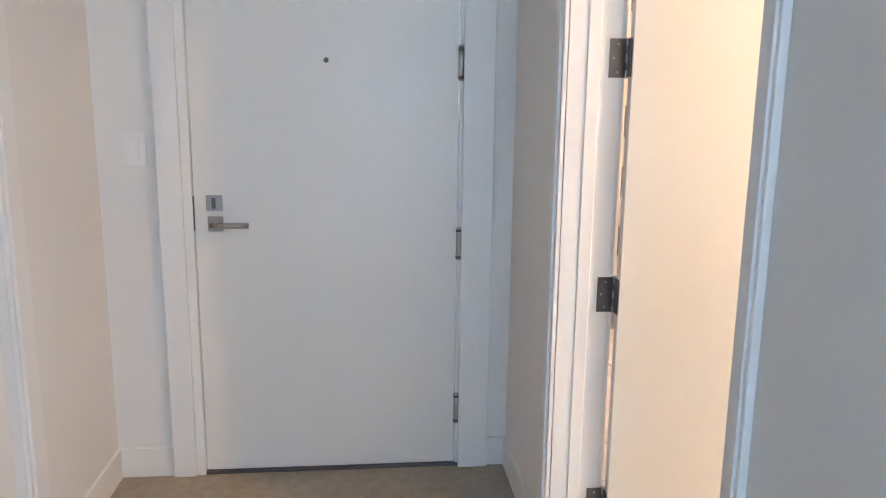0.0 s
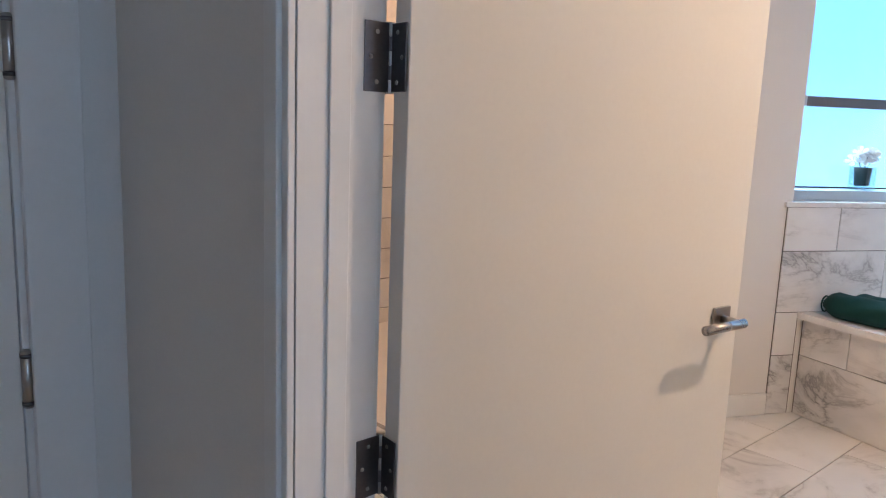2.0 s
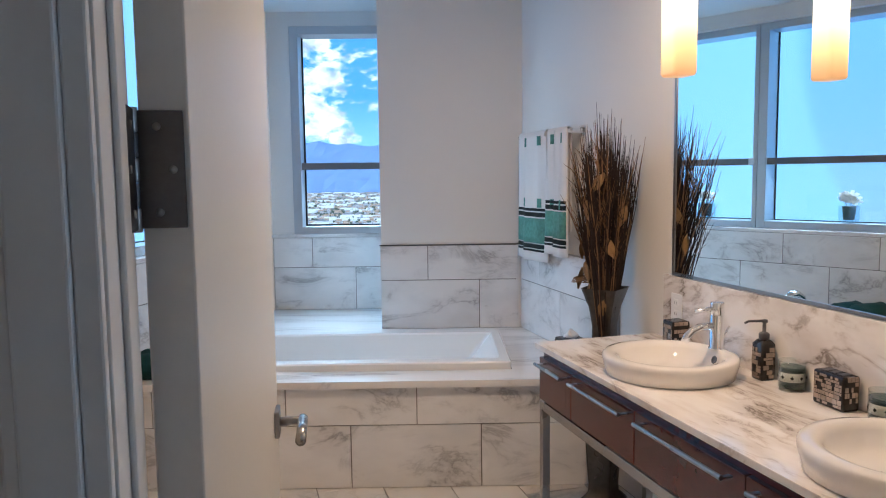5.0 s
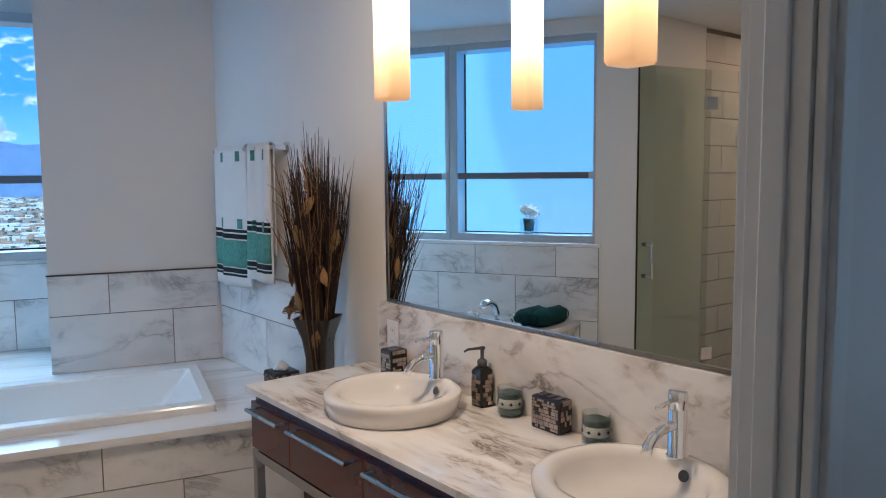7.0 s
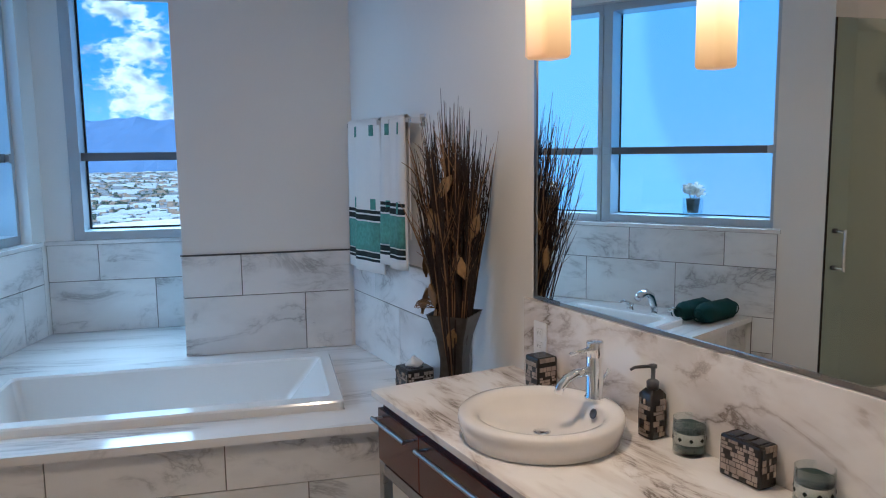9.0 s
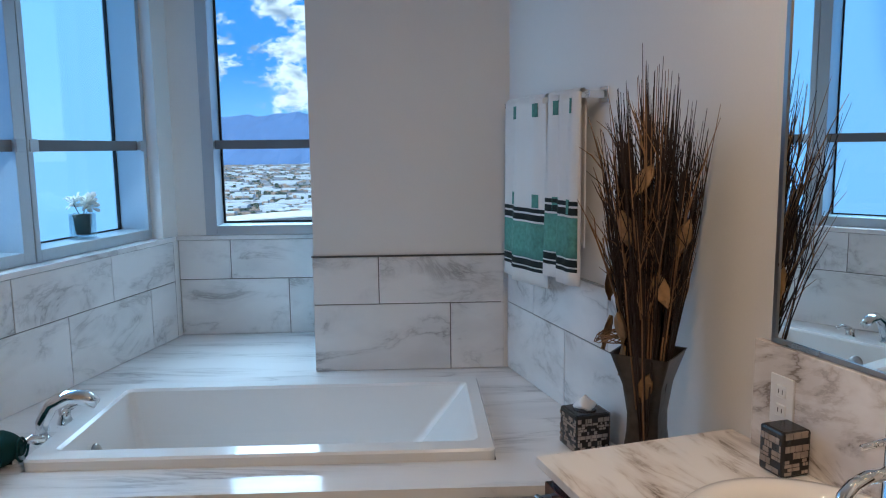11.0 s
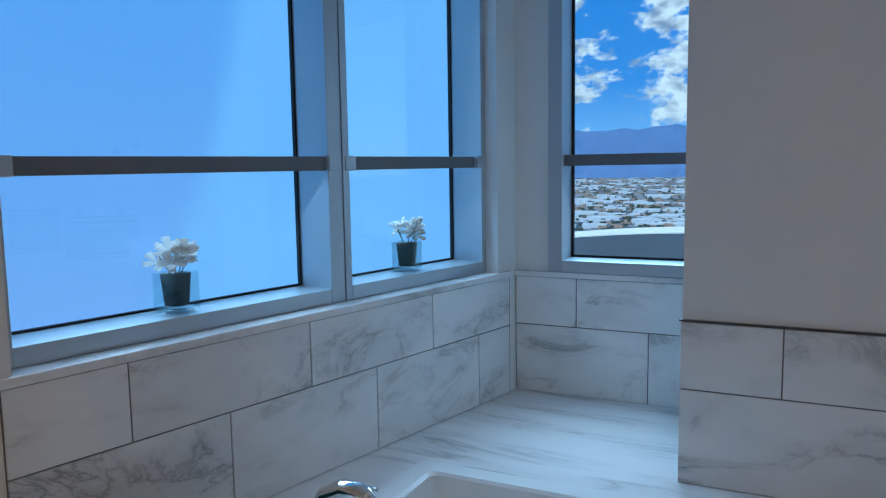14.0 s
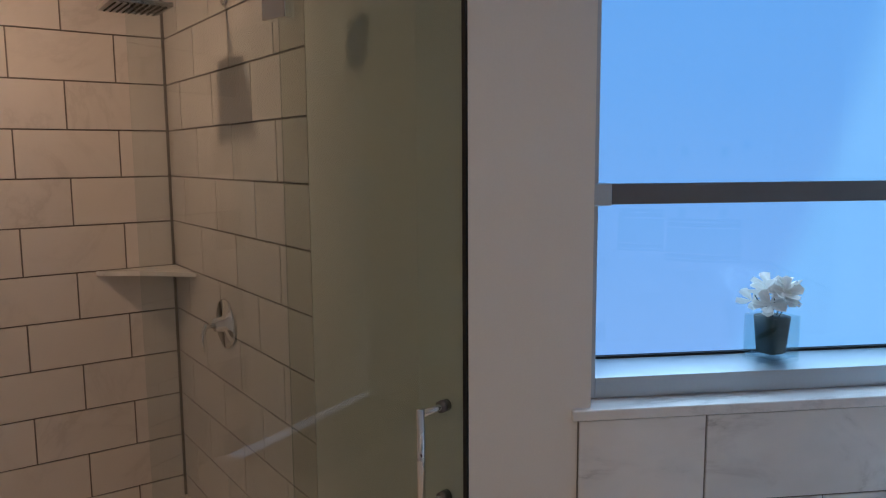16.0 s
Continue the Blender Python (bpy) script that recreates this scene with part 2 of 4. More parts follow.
def prism(name, polys, z0, z1, material, m=None, parent=None, bevel=0.0):
    bm = bmesh.new()
    for p in polys:
        a = [bm.verts.new((x, y, z0)) for x, y in p]
        c = [bm.verts.new((x, y, z1)) for x, y in p]
        bm.faces.new(a)
        bm.faces.new(c)
        for i in range(len(p)):
            j = (i + 1) % len(p)
            bm.faces.new((a[i], a[j], c[j], c[i]))
    return bm_ob(name, bm, material, m, parent)


def add_tube(bm, pts, radii, seg=12, caps=True):
    rings = []
    n = len(pts)
    pts = [Vector(p) for p in pts]
    ref = None
    for i, p in enumerate(pts):
        d = (pts[min(i + 1, n - 1)] - pts[max(i - 1, 0)]).normalized()
        if ref is None:
            ref = Vector((0, 0, 1)) if abs(d.z) < 0.9 else Vector((1, 0, 0))
        side = d.cross(ref).normalized()
        up = side.cross(d).normalized()
        ref = up
        r = radii[i] if isinstance(radii, (list, tuple)) else radii
        rings.append([bm.verts.new(p + r * (math.cos(2 * math.pi * k / seg) * side + math.sin(2 * math.pi * k / seg) * up)) for k in range(seg)])
    for a, c in zip(rings, rings[1:]):
        for k in range(seg):
            j = (k + 1) % seg
            bm.faces.new((a[k], a[j], c[j], c[k]))
    if caps:
        bm.faces.new(rings[0])
        bm.faces.new(rings[-1])


def tube(name, pts, radii, material, m=None, parent=None, seg=12):
    bm = bmesh.new()
    add_tube(bm, pts, radii, seg)
    ob = bm_ob(name, bm, material, m, parent, True)
    return ob


def lathe(name, prof, material, m=None, parent=None, seg=40, square=0.0):
    """Turned body; profile rows of radius and height. square > 0 pulls the section towards a square."""
    bm = bmesh.new()
    rings = []
    for r, z in prof:
        ring = []
        for k in range(seg):
            a = 2 * math.pi * k / seg
            c, s = math.cos(a), math.sin(a)
            q = 1 / max(abs(c), abs(s))
            f = (1 - square) + square * q
            ring.append(bm.verts.new((r * c * f, r * s * f, z)))
        rings.append(ring)
    for a, c in zip(rings, rings[1:]):
        for k in range(seg):
            j = (k + 1) % seg
            bm.faces.new((a[k], a[j], c[j], c[k]))
    if prof[0][0] > 1e-4:
        bm.faces.new(rings[0])
    if prof[-1][0] > 1e-4:
        bm.faces.new(rings[-1])
    bmesh.ops.remove_doubles(bm, verts=bm.verts, dist=1e-5)
    return bm_ob(name, bm, material, m, parent, True)


def group_ob(name, m):
    ob = new(name)
    ob.empty_display_size = 0.1
    ob.matrix_basis = m
    return ob


TILES = {}


def tile_piece(parent, w, h, t, at, material, name="tile", axis="z"):
    """One tile, w along x, h along z (or y for floors), t thick; alike tiles share a mesh."""
    key = (round(w, 4), round(h, 4), material.name, axis)
    if key not in TILES:
        bm = bmesh.new()
        g = 0.0030 if material.name == "shower tile" else 0.0021
        if axis == "z":
            add_box(bm, (g, -t, g), (w - g, 0, h - g))
            es = [e for e in bm.edges if all(abs(v.co.y + t) < 1e-6 for v in e.verts)]
        else:
            add_box(bm, (g, g, -t), (w - g, h - g, 0))
            es = [e for e in bm.edges if all(abs(v.co.z) < 1e-6 for v in e.verts)]
        bmesh.ops.bevel(bm, geom=es, offset=0.0012, segments=1, affect="EDGES")
        bmesh.ops.recalc_face_normals(bm, faces=bm.faces)
        me = bpy.data.meshes.new(name)
        bm.to_mesh(me)
        bm.free()
        me.materials.append(material)
        TILES[key] = me
    ob = new(name, TILES[key])
    ob.parent = parent
    ob.matrix_parent_inverse = parent.matrix_basis.inverted()
    ob.matrix_basis = at
    return ob


def wall_tiles(parent, base, rows, material):
    """Courses on a wall face: base maps (along, out of the wall is -y, z). rows: z0, z1, joint places along."""
    for z0, z1, joints in rows:
        for a, c in zip(joints, joints[1:]):
            tile_piece(parent, c - a, z1 - z0, 0.009, base @ Matrix.Translation((a, 0, z0)), material)


# ---- large structure ----
def S(ob, label, category):
    return tagged(ob, label, category, kind="structure")


W = 1.285
floor = S(prism("floor", [[tuple(uv(-3.4, 0.55).xy), tuple(uv(1.5, 0.55).xy), tuple(uv(1.5, 4.6).xy), (-0.6, 5.4), (-2.2, 5.4), (-3.0, 4.2), tuple(uv(-3.4, 3.5).xy)]],
              -0.15, -0.010, GROUT2), "marble tiled bathroom floor with fine grey joints", "floor")
hall_floor = S(boxes("floor_hall", [((-1.3, -1.05, -0.15), (3.4, 0.55, 0.0)), ((1.32, 0.55, -0.15), (3.4, 0.62, 0.0))], HALLF, MR), "mottled brown travertine floor of the entry hall", "floor")
S(prism("ceiling", [[(-5.5, -2.5), (4.5, -2.5), (4.5, 6.2), (-5.5, 6.2)]], CEIL, CEIL + 0.2, CEILING), "plain white painted ceiling", "ceiling")

wall_east = S(box("wall_east", (W, 0.62, 0), (W + 0.15, 5.0, CEIL), PAINT, MR), "off-white painted wall behind vanity and towel bar", "wall")
DL, DR, DH = -0.501, 0.365, 2.42
wall_door = S(boxes("wall_south", [((-3.4, 0.48, 0), (DL, 0.62, CEIL)), ((DR, 0.555, 0), (3.4, 0.62, CEIL)), ((DL, 0.48, DH), (DR, 0.62, CEIL))],
                    PAINT, MR), "painted wall with the bathroom doorway", "wall")
S(boxes("wall_entry", [((-1.30, -0.93, 0), (-1.165, -0.64, CEIL)), ((-1.30, 0.30, 0), (-1.165, 0.48, CEIL)), ((-1.30, -0.64, 2.43), (-1.165, 0.30, CEIL))],
        PAINT, MR), "painted wall around the entry door", "wall")
S(boxes("wall_hall", [((-1.30, -1.05, 0), (-0.47, -0.93, CEIL)), ((0.43, -1.05, 0), (3.4, -0.93, CEIL)), ((-0.47, -1.05, 2.43), (0.43, -0.93, CEIL))],
        PAINT, MR), "cream painted hall wall beside the entry", "wall")
S(boxes("wall_hall_end", [((3.4, -1.05, 0), (3.52, -0.20, CEIL)), ((3.4, 0.52, 0), (3.52, 0.72, CEIL)), ((3.4, -0.20, 0), (3.52, 0.52, 0.3)), ((3.4, -0.20, 2.4), (3.52, 0.52, CEIL))],
        PAINT, MR), "hall end wall with a tall window opening", "wall")

# far wall with the clear window
WX0, WX1, WZ0, WZ1 = -1.392, -0.25, 1.062, 2.50
wall_north = S(boxes("wall_north", [((-1.9, 5.18, 0), (WX0, 5.48, CEIL)), ((WX1, 5.18, 0), (0.6, 5.48, CEIL)), ((WX0, 5.18, 0), (WX1, 5.48, WZ0)), ((WX0, 5.18, WZ1), (WX1, 5.48, CEIL))],
                     PAINT), "white painted wall with a tall view window", "wall")
pier = S(box("wall_pier", (-0.728, 4.445, 0), (0.30, 5.18, CEIL), PAINT), "off-white painted pier beside the tub", "wall")

# frosted window wall
LS0, LS1 = -2.03, -0.085
wall_west = S(boxes("wall_west", [((-2.307, 0.0, 0), (LS0, 0.26, CEIL)), ((LS1, 0.0, 0), (0.3, 0.26, CEIL)), ((LS0, 0.0, 0), (LS1, 0.26, CAP + 0.012)), ((LS0, 0.0, 2.50), (LS1, 0.26, CEIL))],
                    PAINT, ML), "off-white painted wall around the frosted windows", "wall")

# shower walls
J = ls(-2.307, 0.0)
MSH = Matrix.Translation(J) @ Matrix.Rotation(A + math.pi + radians(0.6), 4, "Z")      # x runs into the shower, y towards the room's near side
KD = 2.25
shower_side = S(boxes("wall_shower_side", [((0.10, -0.16, 0), (KD + 0.15, -0.02, CEIL))], PAINT, MSH), "greenish grey painted wall beside the shower door", "wall")
shower_back = S(box("wall_shower_back", (KD, -0.02, 0), (KD + 0.15, 1.62, CEIL), GROUT, MSH), "tiled shower back wall", "wall")
S(box("wall_west_end", (KD - 0.012, 1.62, 0), (KD + 0.15, 2.9, CEIL), PAINT, MSH), "plain painted wall beyond the shower", "wall")
S(prism("wall_shower_jamb", [[(0.004, -0.019), (0.80, -0.019), (0.80, -0.012), (0.17, 0.018)]], 0.0, CEIL, PAINT, MSH), "painted return wall behind the shower door's edge", "wall")
shower_floor = S(box("floor_shower", (0.5, -0.02, -0.009), (KD, 1.4, 0.02), SHOWERT, MSH), "pale stone shower floor", "floor")

# ---- tub surround ----
FY = 3.27
xl = lambda y: -1.559 + 0.228 * (y - 5.127)
xr = lambda y: (W - 0.2588 * y) / 0.9659
TX0, TX1, TY0, TY1 = -1.52, -0.03, 3.43, 4.20
deck = S(prism("tub_deck", [
    [(xl(3.24), 3.24), (xr(3.24), 3.24), (xr(TY0), TY0), (xl(TY0), TY0)],
    [(xl(TY0), TY0), (TX0, TY0), (TX0, TY1), (xl(TY1), TY1)],
    [(TX1, TY0), (xr(TY0), TY0), (xr(TY1), TY1), (TX1, TY1)],
    [(xl(TY1), TY1), (xr(TY1), TY1), (xr(4.445), 4.445), (xl(4.445), 4.445)],
    [(xl(4.445), 4.445), (-0.728, 4.445), (-0.728, 5.18), (xl(5.18), 5.18)]], DECK - 0.032, DECK, DECKM), "white veined marble slab deck around the bathtub", "tub deck")
skirt = S(prism("tub_skirt", [[(xl(FY) - 0.02, FY + 0.009), (xr(FY), FY + 0.009), (xr(FY), FY + 0.06), (xl(FY), FY + 0.06)]], 0, DECK - 0.032, GROUT),
          "marble tiled front of the bathtub surround", "tub surround")


def tub():
    t = group_ob("bathtub", Matrix.Translation((TX0, TY0, DECK)))
    L, D = TX1 - TX0, TY1 - TY0
    bm = bmesh.new()

    def ring(ix0, ix1, iy, z, n=6, r=0.03):
        pts = []
        x0, x1, y0, y1 = ix0, L - ix1, iy, D - iy
        for cx, cy, a0 in ((x1 - r, y1 - r, 0), (x0 + r, y1 - r, 90), (x0 + r, y0 + r, 180), (x1 - r, y0 + r, 270)):
            for k in range(n + 1):
                a = radians(a0 + 90 * k / n)
                pts.append(bm.verts.new((cx + r * math.cos(a), cy + r * math.sin(a), z)))
        return pts
    rs = [ring(0.002, 0.002, 0.002, -0.02), ring(0, 0, 0, 0.030), ring(0.006, 0.006, 0.006, 0.038), ring(0.070, 0.050, 0.072, 0.038), ring(0.080, 0.060, 0.080, 0.028),
          ring(0.11, 0.20, 0.10, -0.15), ring(0.15, 0.36, 0.13, -0.34, r=0.06), ring(0.22, 0.44, 0.2, -0.37, r=0.06)]
    for a, c in zip(rs, rs[1:]):
        for k in range(len(a)):
            j = (k + 1) % len(a)
            bm.faces.new((a[k], a[j], c[j], c[k]))
    bm.faces.new(rs[-1])
    bm_ob("shell", bm, ACRYL, parent=t, smooth=False)
    lathe("overflow", [(0.0, 0.012), (0.03, 0.010), (0.036, 0.004), (0.036, 0.0)], NICKEL, Matrix.Translation((0.112, 0.28, -0.06)) @ Matrix.Rotation(radians(80), 4, "Y"), t)
    return tagged(t, "white acrylic drop-in bathtub set in a marble deck", "bathtub")


tub()

# ---- frosted windows ----
def window_unit(name, s0, s1, label, fr=0.03):
    w = S(group_ob(name, ML), label, "window")
    z0, z1, f, o0, o1 = CAP + 0.026, 2.50, 0.03, 0.06, 0.235
    boxes("frame", [((s0, o0, z0), (s0 + f, o1, z1)), ((s1 - fr, o0, z0), (s1, o1, z1)), ((s0 + f, o0, z0), (s1 - fr, o1, z0 + 0.05)), ((s0 + f, o0, z1 - 0.05), (s1 - fr, o1, z1))],
          ALU, None, w, 0.002)
    g = 0.006
    boxes("gasket", [((s0 + f, o1 - 0.02, z0 + 0.05), (s0 + f + g, o1 - 0.005, z1 - 0.05)), ((s1 - fr - g, o1 - 0.02, z0 + 0.05), (s1 - fr, o1 - 0.005, z1 - 0.05)),
                     ((s0 + f + g, o1 - 0.02, z0 + 0.05), (s1 - fr - g, o1 - 0.005, z0 + 0.05 + g))], SEAL, None, w)
    p = box("pane", (s0 + f, o1 - 0.014, z0 + 0.05), (s1 - fr, o1 - 0.008, z1 - 0.05), GLASS, None, w)
    p.visible_shadow = False
    box("rail", (s0 + f + 0.03, 0.075, 1.513), (s1 - f - 0.03, 0.105, 1.560), BAR, None, w, 0.002)
    for a in (s0 + f - 0.02, s1 - f - 0.03):
        box("bracket", (a, 0.055, 1.511), (a + 0.05, 0.11, 1.562), ALU, None, w, 0.003)
    return w


window_unit("window_1", -2.03, -0.925, "tall grey aluminium window with frosted bluish glass and guard rail", 0.062)
window_unit("window_2", -0.920, -0.085, "narrow grey aluminium window with frosted bluish glass and guard rail")

# clear window in the far wall
w3 = S(group_ob("window_3", MT), "grey aluminium view window over the tub deck", "window")
boxes("frame", [((WX0, 5.165, WZ0), (WX0 + 0.06, 5.34, WZ1)), ((WX1 - 0.06, 5.165, WZ0), (WX1, 5.34, WZ1)), ((WX0 + 0.06, 5.165, WZ0), (WX1 - 0.06, 5.34, WZ0 + 0.05)),
                ((WX0 + 0.06, 5.165, WZ1 - 0.055), (WX1 - 0.06, 5.34, WZ1))], ALU, None, w3, 0.002)
box("rail", (WX0 + 0.06, 5.20, 1.515), (WX1 - 0.06, 5.23, 1.562), BAR, None, w3, 0.002)
boxes("gasket", [((WX0 + 0.06, 5.31, WZ0 + 0.05), (WX0 + 0.07, 5.325, WZ1 - 0.055)), ((WX0 + 0.07, 5.31, WZ0 + 0.05), (WX1 - 0.06, 5.325, WZ0 + 0.06))], SEAL, None, w3)
p3 = box("pane", (WX0 + 0.06, 5.316, WZ0 + 0.05), (WX1 - 0.06, 5.320, WZ1 - 0.055), GLASS, None, w3)
p3.visible_shadow = False

# sills
S(box("sill_west", (-2.075, -0.016, CAP), (0.0, 0.062, CAP + 0.026), DECKM, ML, None, 0.004), "white marble window ledge", "sill")
S(box("sill_north", (-1.56, 5.162, CAP), (-0.728, 5.19, CAP + 0.024), DECKM, None, None, 0.004), "white marble ledge under the view window", "sill")

# ---- exterior ----
def frost_material():
    """Pale blue diffuse sky glow behind frosted film, with a brighter swath bounded by a curve."""
    m = bpy.data.materials.new("frosted sky glow")
    m.use_nodes = True
    nt = m.node_tree
    b = nt.nodes["Principled BSDF"]
    b.inputs["Base Color"].default_value = (0.05, 0.07, 0.1, 1)
    tc = nt.nodes.new("ShaderNodeTexCoord")
    sp = nt.nodes.new("ShaderNodeSeparateXYZ")
    nt.links.new(tc.outputs["Object"], sp.inputs[0])

    def mth(op, a, c):
        n = nt.nodes.new("ShaderNodeMath")
        n.operation = op
        for i, q in enumerate((a, c)):
            if isinstance(q, (int, float)):
                n.inputs[i].default_value = q
            else:
                nt.links.new(q, n.inputs[i])
        return n.outputs[0]
    x, z = sp.outputs[0], sp.outputs[2]
    dz = mth("SUBTRACT", z, 1.1)
    edge = mth("SUBTRACT", x, mth("SUBTRACT", mth("MULTIPLY", dz, 0.62), mth("MULTIPLY", mth("MULTIPLY", dz, dz), 0.24)))
    mr = nt.nodes.new("ShaderNodeMapRange")
    mr.interpolation_type = "SMOOTHSTEP"
    mr.inputs[1].default_value, mr.inputs[2].default_value = -1.58, -1.46
    nt.links.new(edge, mr.inputs[0])
    n = nt.nodes.new("ShaderNodeTexNoise")
    n.inputs["Scale"].default_value = 0.8
    nt.links.new(tc.outputs["Object"], n.inputs["Vector"])
    low = ramp(nt, mth("MULTIPLY", mth("SUBTRACT", z, 1.05), 0.6), [(0.0, (0.30, 0.45, 0.80)), (0.45, (0.20, 0.40, 0.80)), (1.0, (0.16, 0.38, 0.80))])
    mix = nt.nodes.new("ShaderNodeMix")
    mix.data_type = "RGBA"
    nt.links.new(mth("MULTIPLY", mr.outputs[0], 0.75), mix.inputs[0])
    nt.links.new(low, mix.inputs[6])
    mix.inputs[7].default_value = (0.30, 0.56, 0.92, 1)
    mix2 = nt.nodes.new("ShaderNodeMix")
    mix2.data_type = "RGBA"
    nt.links.new(mth("MULTIPLY", n.outputs["Fac"], 0.25), mix2.inputs[0])
    nt.links.new(mix.outputs[2], mix2.inputs[6])
    mix2.inputs[7].default_value = (0.34, 0.58, 0.95, 1)
    nt.links.new(mix2.outputs[2], b.inputs["Emission Color"])
    b.inputs["Emission Strength"].default_value = FROST
    return m


FROST = 0.86
S(box("backdrop_frost", (-2.06, 0.30, 0.95), (0.10, 0.31, 2.62), frost_material(), ML), "hazy pale blue brightness behind frosted glass", "sky")
HG = glow("hall daylight", (0.70, 0.82, 1.0), 0.95)
S(box("backdrop_hall", (3.9, -2.0, -0.5), (3.92, 1.6, 3.5), HG, MR), "pale daylight outside the hall window", "sky")


def sky_material():
    m = bpy.data.materials.new("cloudy sky")
    m.use_nodes = True
    nt = m.node_tree
    b = nt.nodes["Principled BSDF"]
    b.inputs["Base Color"].default_value = (0, 0, 0, 1)
    b.inputs["Specular IOR Level"].default_value = 0
    tc = nt.nodes.new("ShaderNodeTexCoord")
    mp = nt.nodes.new("ShaderNodeMapping")
    mp.inputs["Scale"].default_value = (0.0024, 1, 0.0044)
    mp.inputs["Location"].default_value = (0.35, 0.0, 0.1)
    nt.links.new(tc.outputs["Object"], mp.inputs[0])
    n = nt.nodes.new("ShaderNodeTexNoise")
    n.inputs["Scale"].default_value, n.inputs["Detail"].default_value, n.inputs["Roughness"].default_value = 1.25, 12, 0.60
    nt.links.new(mp.outputs[0], n.inputs["Vector"])
    cl = ramp(nt, n.outputs["Fac"], [(0.50, (0, 0, 0)), (0.56, (1, 1, 1))])
    n2 = nt.nodes.new("ShaderNodeTexNoise")
    n2.inputs["Scale"].default_value, n2.inputs["Detail"].default_value = 3.2, 6
    nt.links.new(mp.outputs[0], n2.inputs["Vector"])
    shade = ramp(nt, n2.outputs["Fac"], [(0.36, (0.36, 0.41, 0.52)), (0.58, (1.0, 1.0, 1.0))])
    sp = nt.nodes.new("ShaderNodeSeparateXYZ")
    nt.links.new(tc.outputs["Object"], sp.inputs[0])
    mr = nt.nodes.new("ShaderNodeMapRange")
    mr.inputs[1].default_value, mr.inputs[2].default_value = 0, 1500
    nt.links.new(sp.outputs[2], mr.inputs[0])
    blue = ramp(nt, mr.outputs[0], [(0.0, (0.36, 0.62, 0.95)), (0.3, (0.12, 0.34, 0.78)), (1.0, (0.06, 0.24, 0.68))])
    mix = nt.nodes.new("ShaderNodeMix")
    mix.data_type = "RGBA"
    nt.links.new(cl, mix.inputs[0])
    nt.links.new(blue, mix.inputs[6])
    nt.links.new(shade, mix.inputs[7])
    nt.links.new(mix.outputs[2], b.inputs["Emission Color"])
    b.inputs["Emission Strength"].default_value = 0.85
    return m


S(box("backdrop_sky", (-3500, 4200, -300), (3500, 4210, 2600), sky_material()), "blue sky with white cumulus clouds", "sky")

# mountain ridge; the blue haze of distance is painted into its base colour
HAZE = mat("mountains with painted blue haze", (0.105, 0.165, 0.31), 1.0, vary=0.3, scale=0.02)
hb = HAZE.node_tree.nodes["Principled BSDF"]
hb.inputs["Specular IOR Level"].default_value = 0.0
bm = bmesh.new()
rows_m = []
for j in range(7):
    row = []
    for i in range(141):
        x = -3500 + 50 * i
        k = j / 6
        h = 168 + 45 * noise.fractal(Vector((x * 0.0012, 3.1, 0)), 0.9, 2.0, 5) + 18 * noise.noise(Vector((x * 0.011, j * 0.7, 1)))
        row.append(bm.verts.new((x, 3300 + 600 * k + 70 * noise.noise(Vector((x * 0.006, j, 5))), -62 + (h + 62) * k ** 0.8)))
    rows_m.append(row)
for a, c in zip(rows_m, rows_m[1:]):
    for i in range(140):
        bm.faces.new((a[i], a[i + 1], c[i + 1], c[i]))
S(bm_ob("backdrop_mountains", bm, HAZE), "mountain range along the horizon, blue haze painted into its colour", "mountains")

GROUND = mat("desert city ground", (0.20, 0.205, 0.225), 0.95, vary=0.5, scale=0.05)
S(prism("ground", [[(-4500, -4500), (4500, -4500), (4500, 4200), (-4500, 4200)]], -62, -60, GROUND), "tan and grey city plain far below", "ground")


def city():
    rng = random.Random(4)
    cols = [mat("pale roof", (0.48, 0.51, 0.56), 0.9, vary=0.1, scale=0.2), mat("tan house", (0.30, 0.22, 0.17), 0.9, vary=0.2, scale=0.2),
            mat("far tree", (0.05, 0.065, 0.05), 0.95, vary=0.3, scale=0.3), mat("grey block", (0.13, 0.14, 0.17), 0.9, vary=0.2, scale=0.2)]
    names = (("white flat warehouse roofs in the distance", "warehouses"), ("tan low houses in the distance", "houses"), ("dark tree clumps among distant houses", "trees"),
             ("grey streets and parked rows in the distance", "buildings"))
    for kind in range(4):
        bm = bmesh.new()
        for i in range((1000, 3400, 3000, 1100)[kind]):
            y = 330 + 2900 * rng.random() ** 1.6
            x = -0.30 * y + rng.uniform(-0.36, 0.36) * y
            near = y < 700
            if kind == 0:
                w, d, h = rng.uniform(25, 80), rng.uniform(14, 40), rng.uniform(5, 9)
            elif kind == 1:
                w, d, h = rng.uniform(8, 22), rng.uniform(8, 16), rng.uniform(4, 7)
            elif kind == 2:
                w = d = rng.uniform(4, 14)
                h = rng.uniform(4, 9)
            else:
                w, d, h = rng.uniform(30, 90), rng.uniform(4, 9), rng.uniform(1, 3)
            w, d, h = 0.46 * w, 0.46 * d, 0.5 * h
            if near and kind == 1:
                continue
            add_box(bm, (x, y, -60), (x + w, y + d, -60 + h))
        tagged(bm_ob(("distant_warehouses", "distant_houses", "distant_trees", "distant_rows")[kind], bm, cols[kind]), names[kind][0], names[kind][1], kind="stuff")


city()
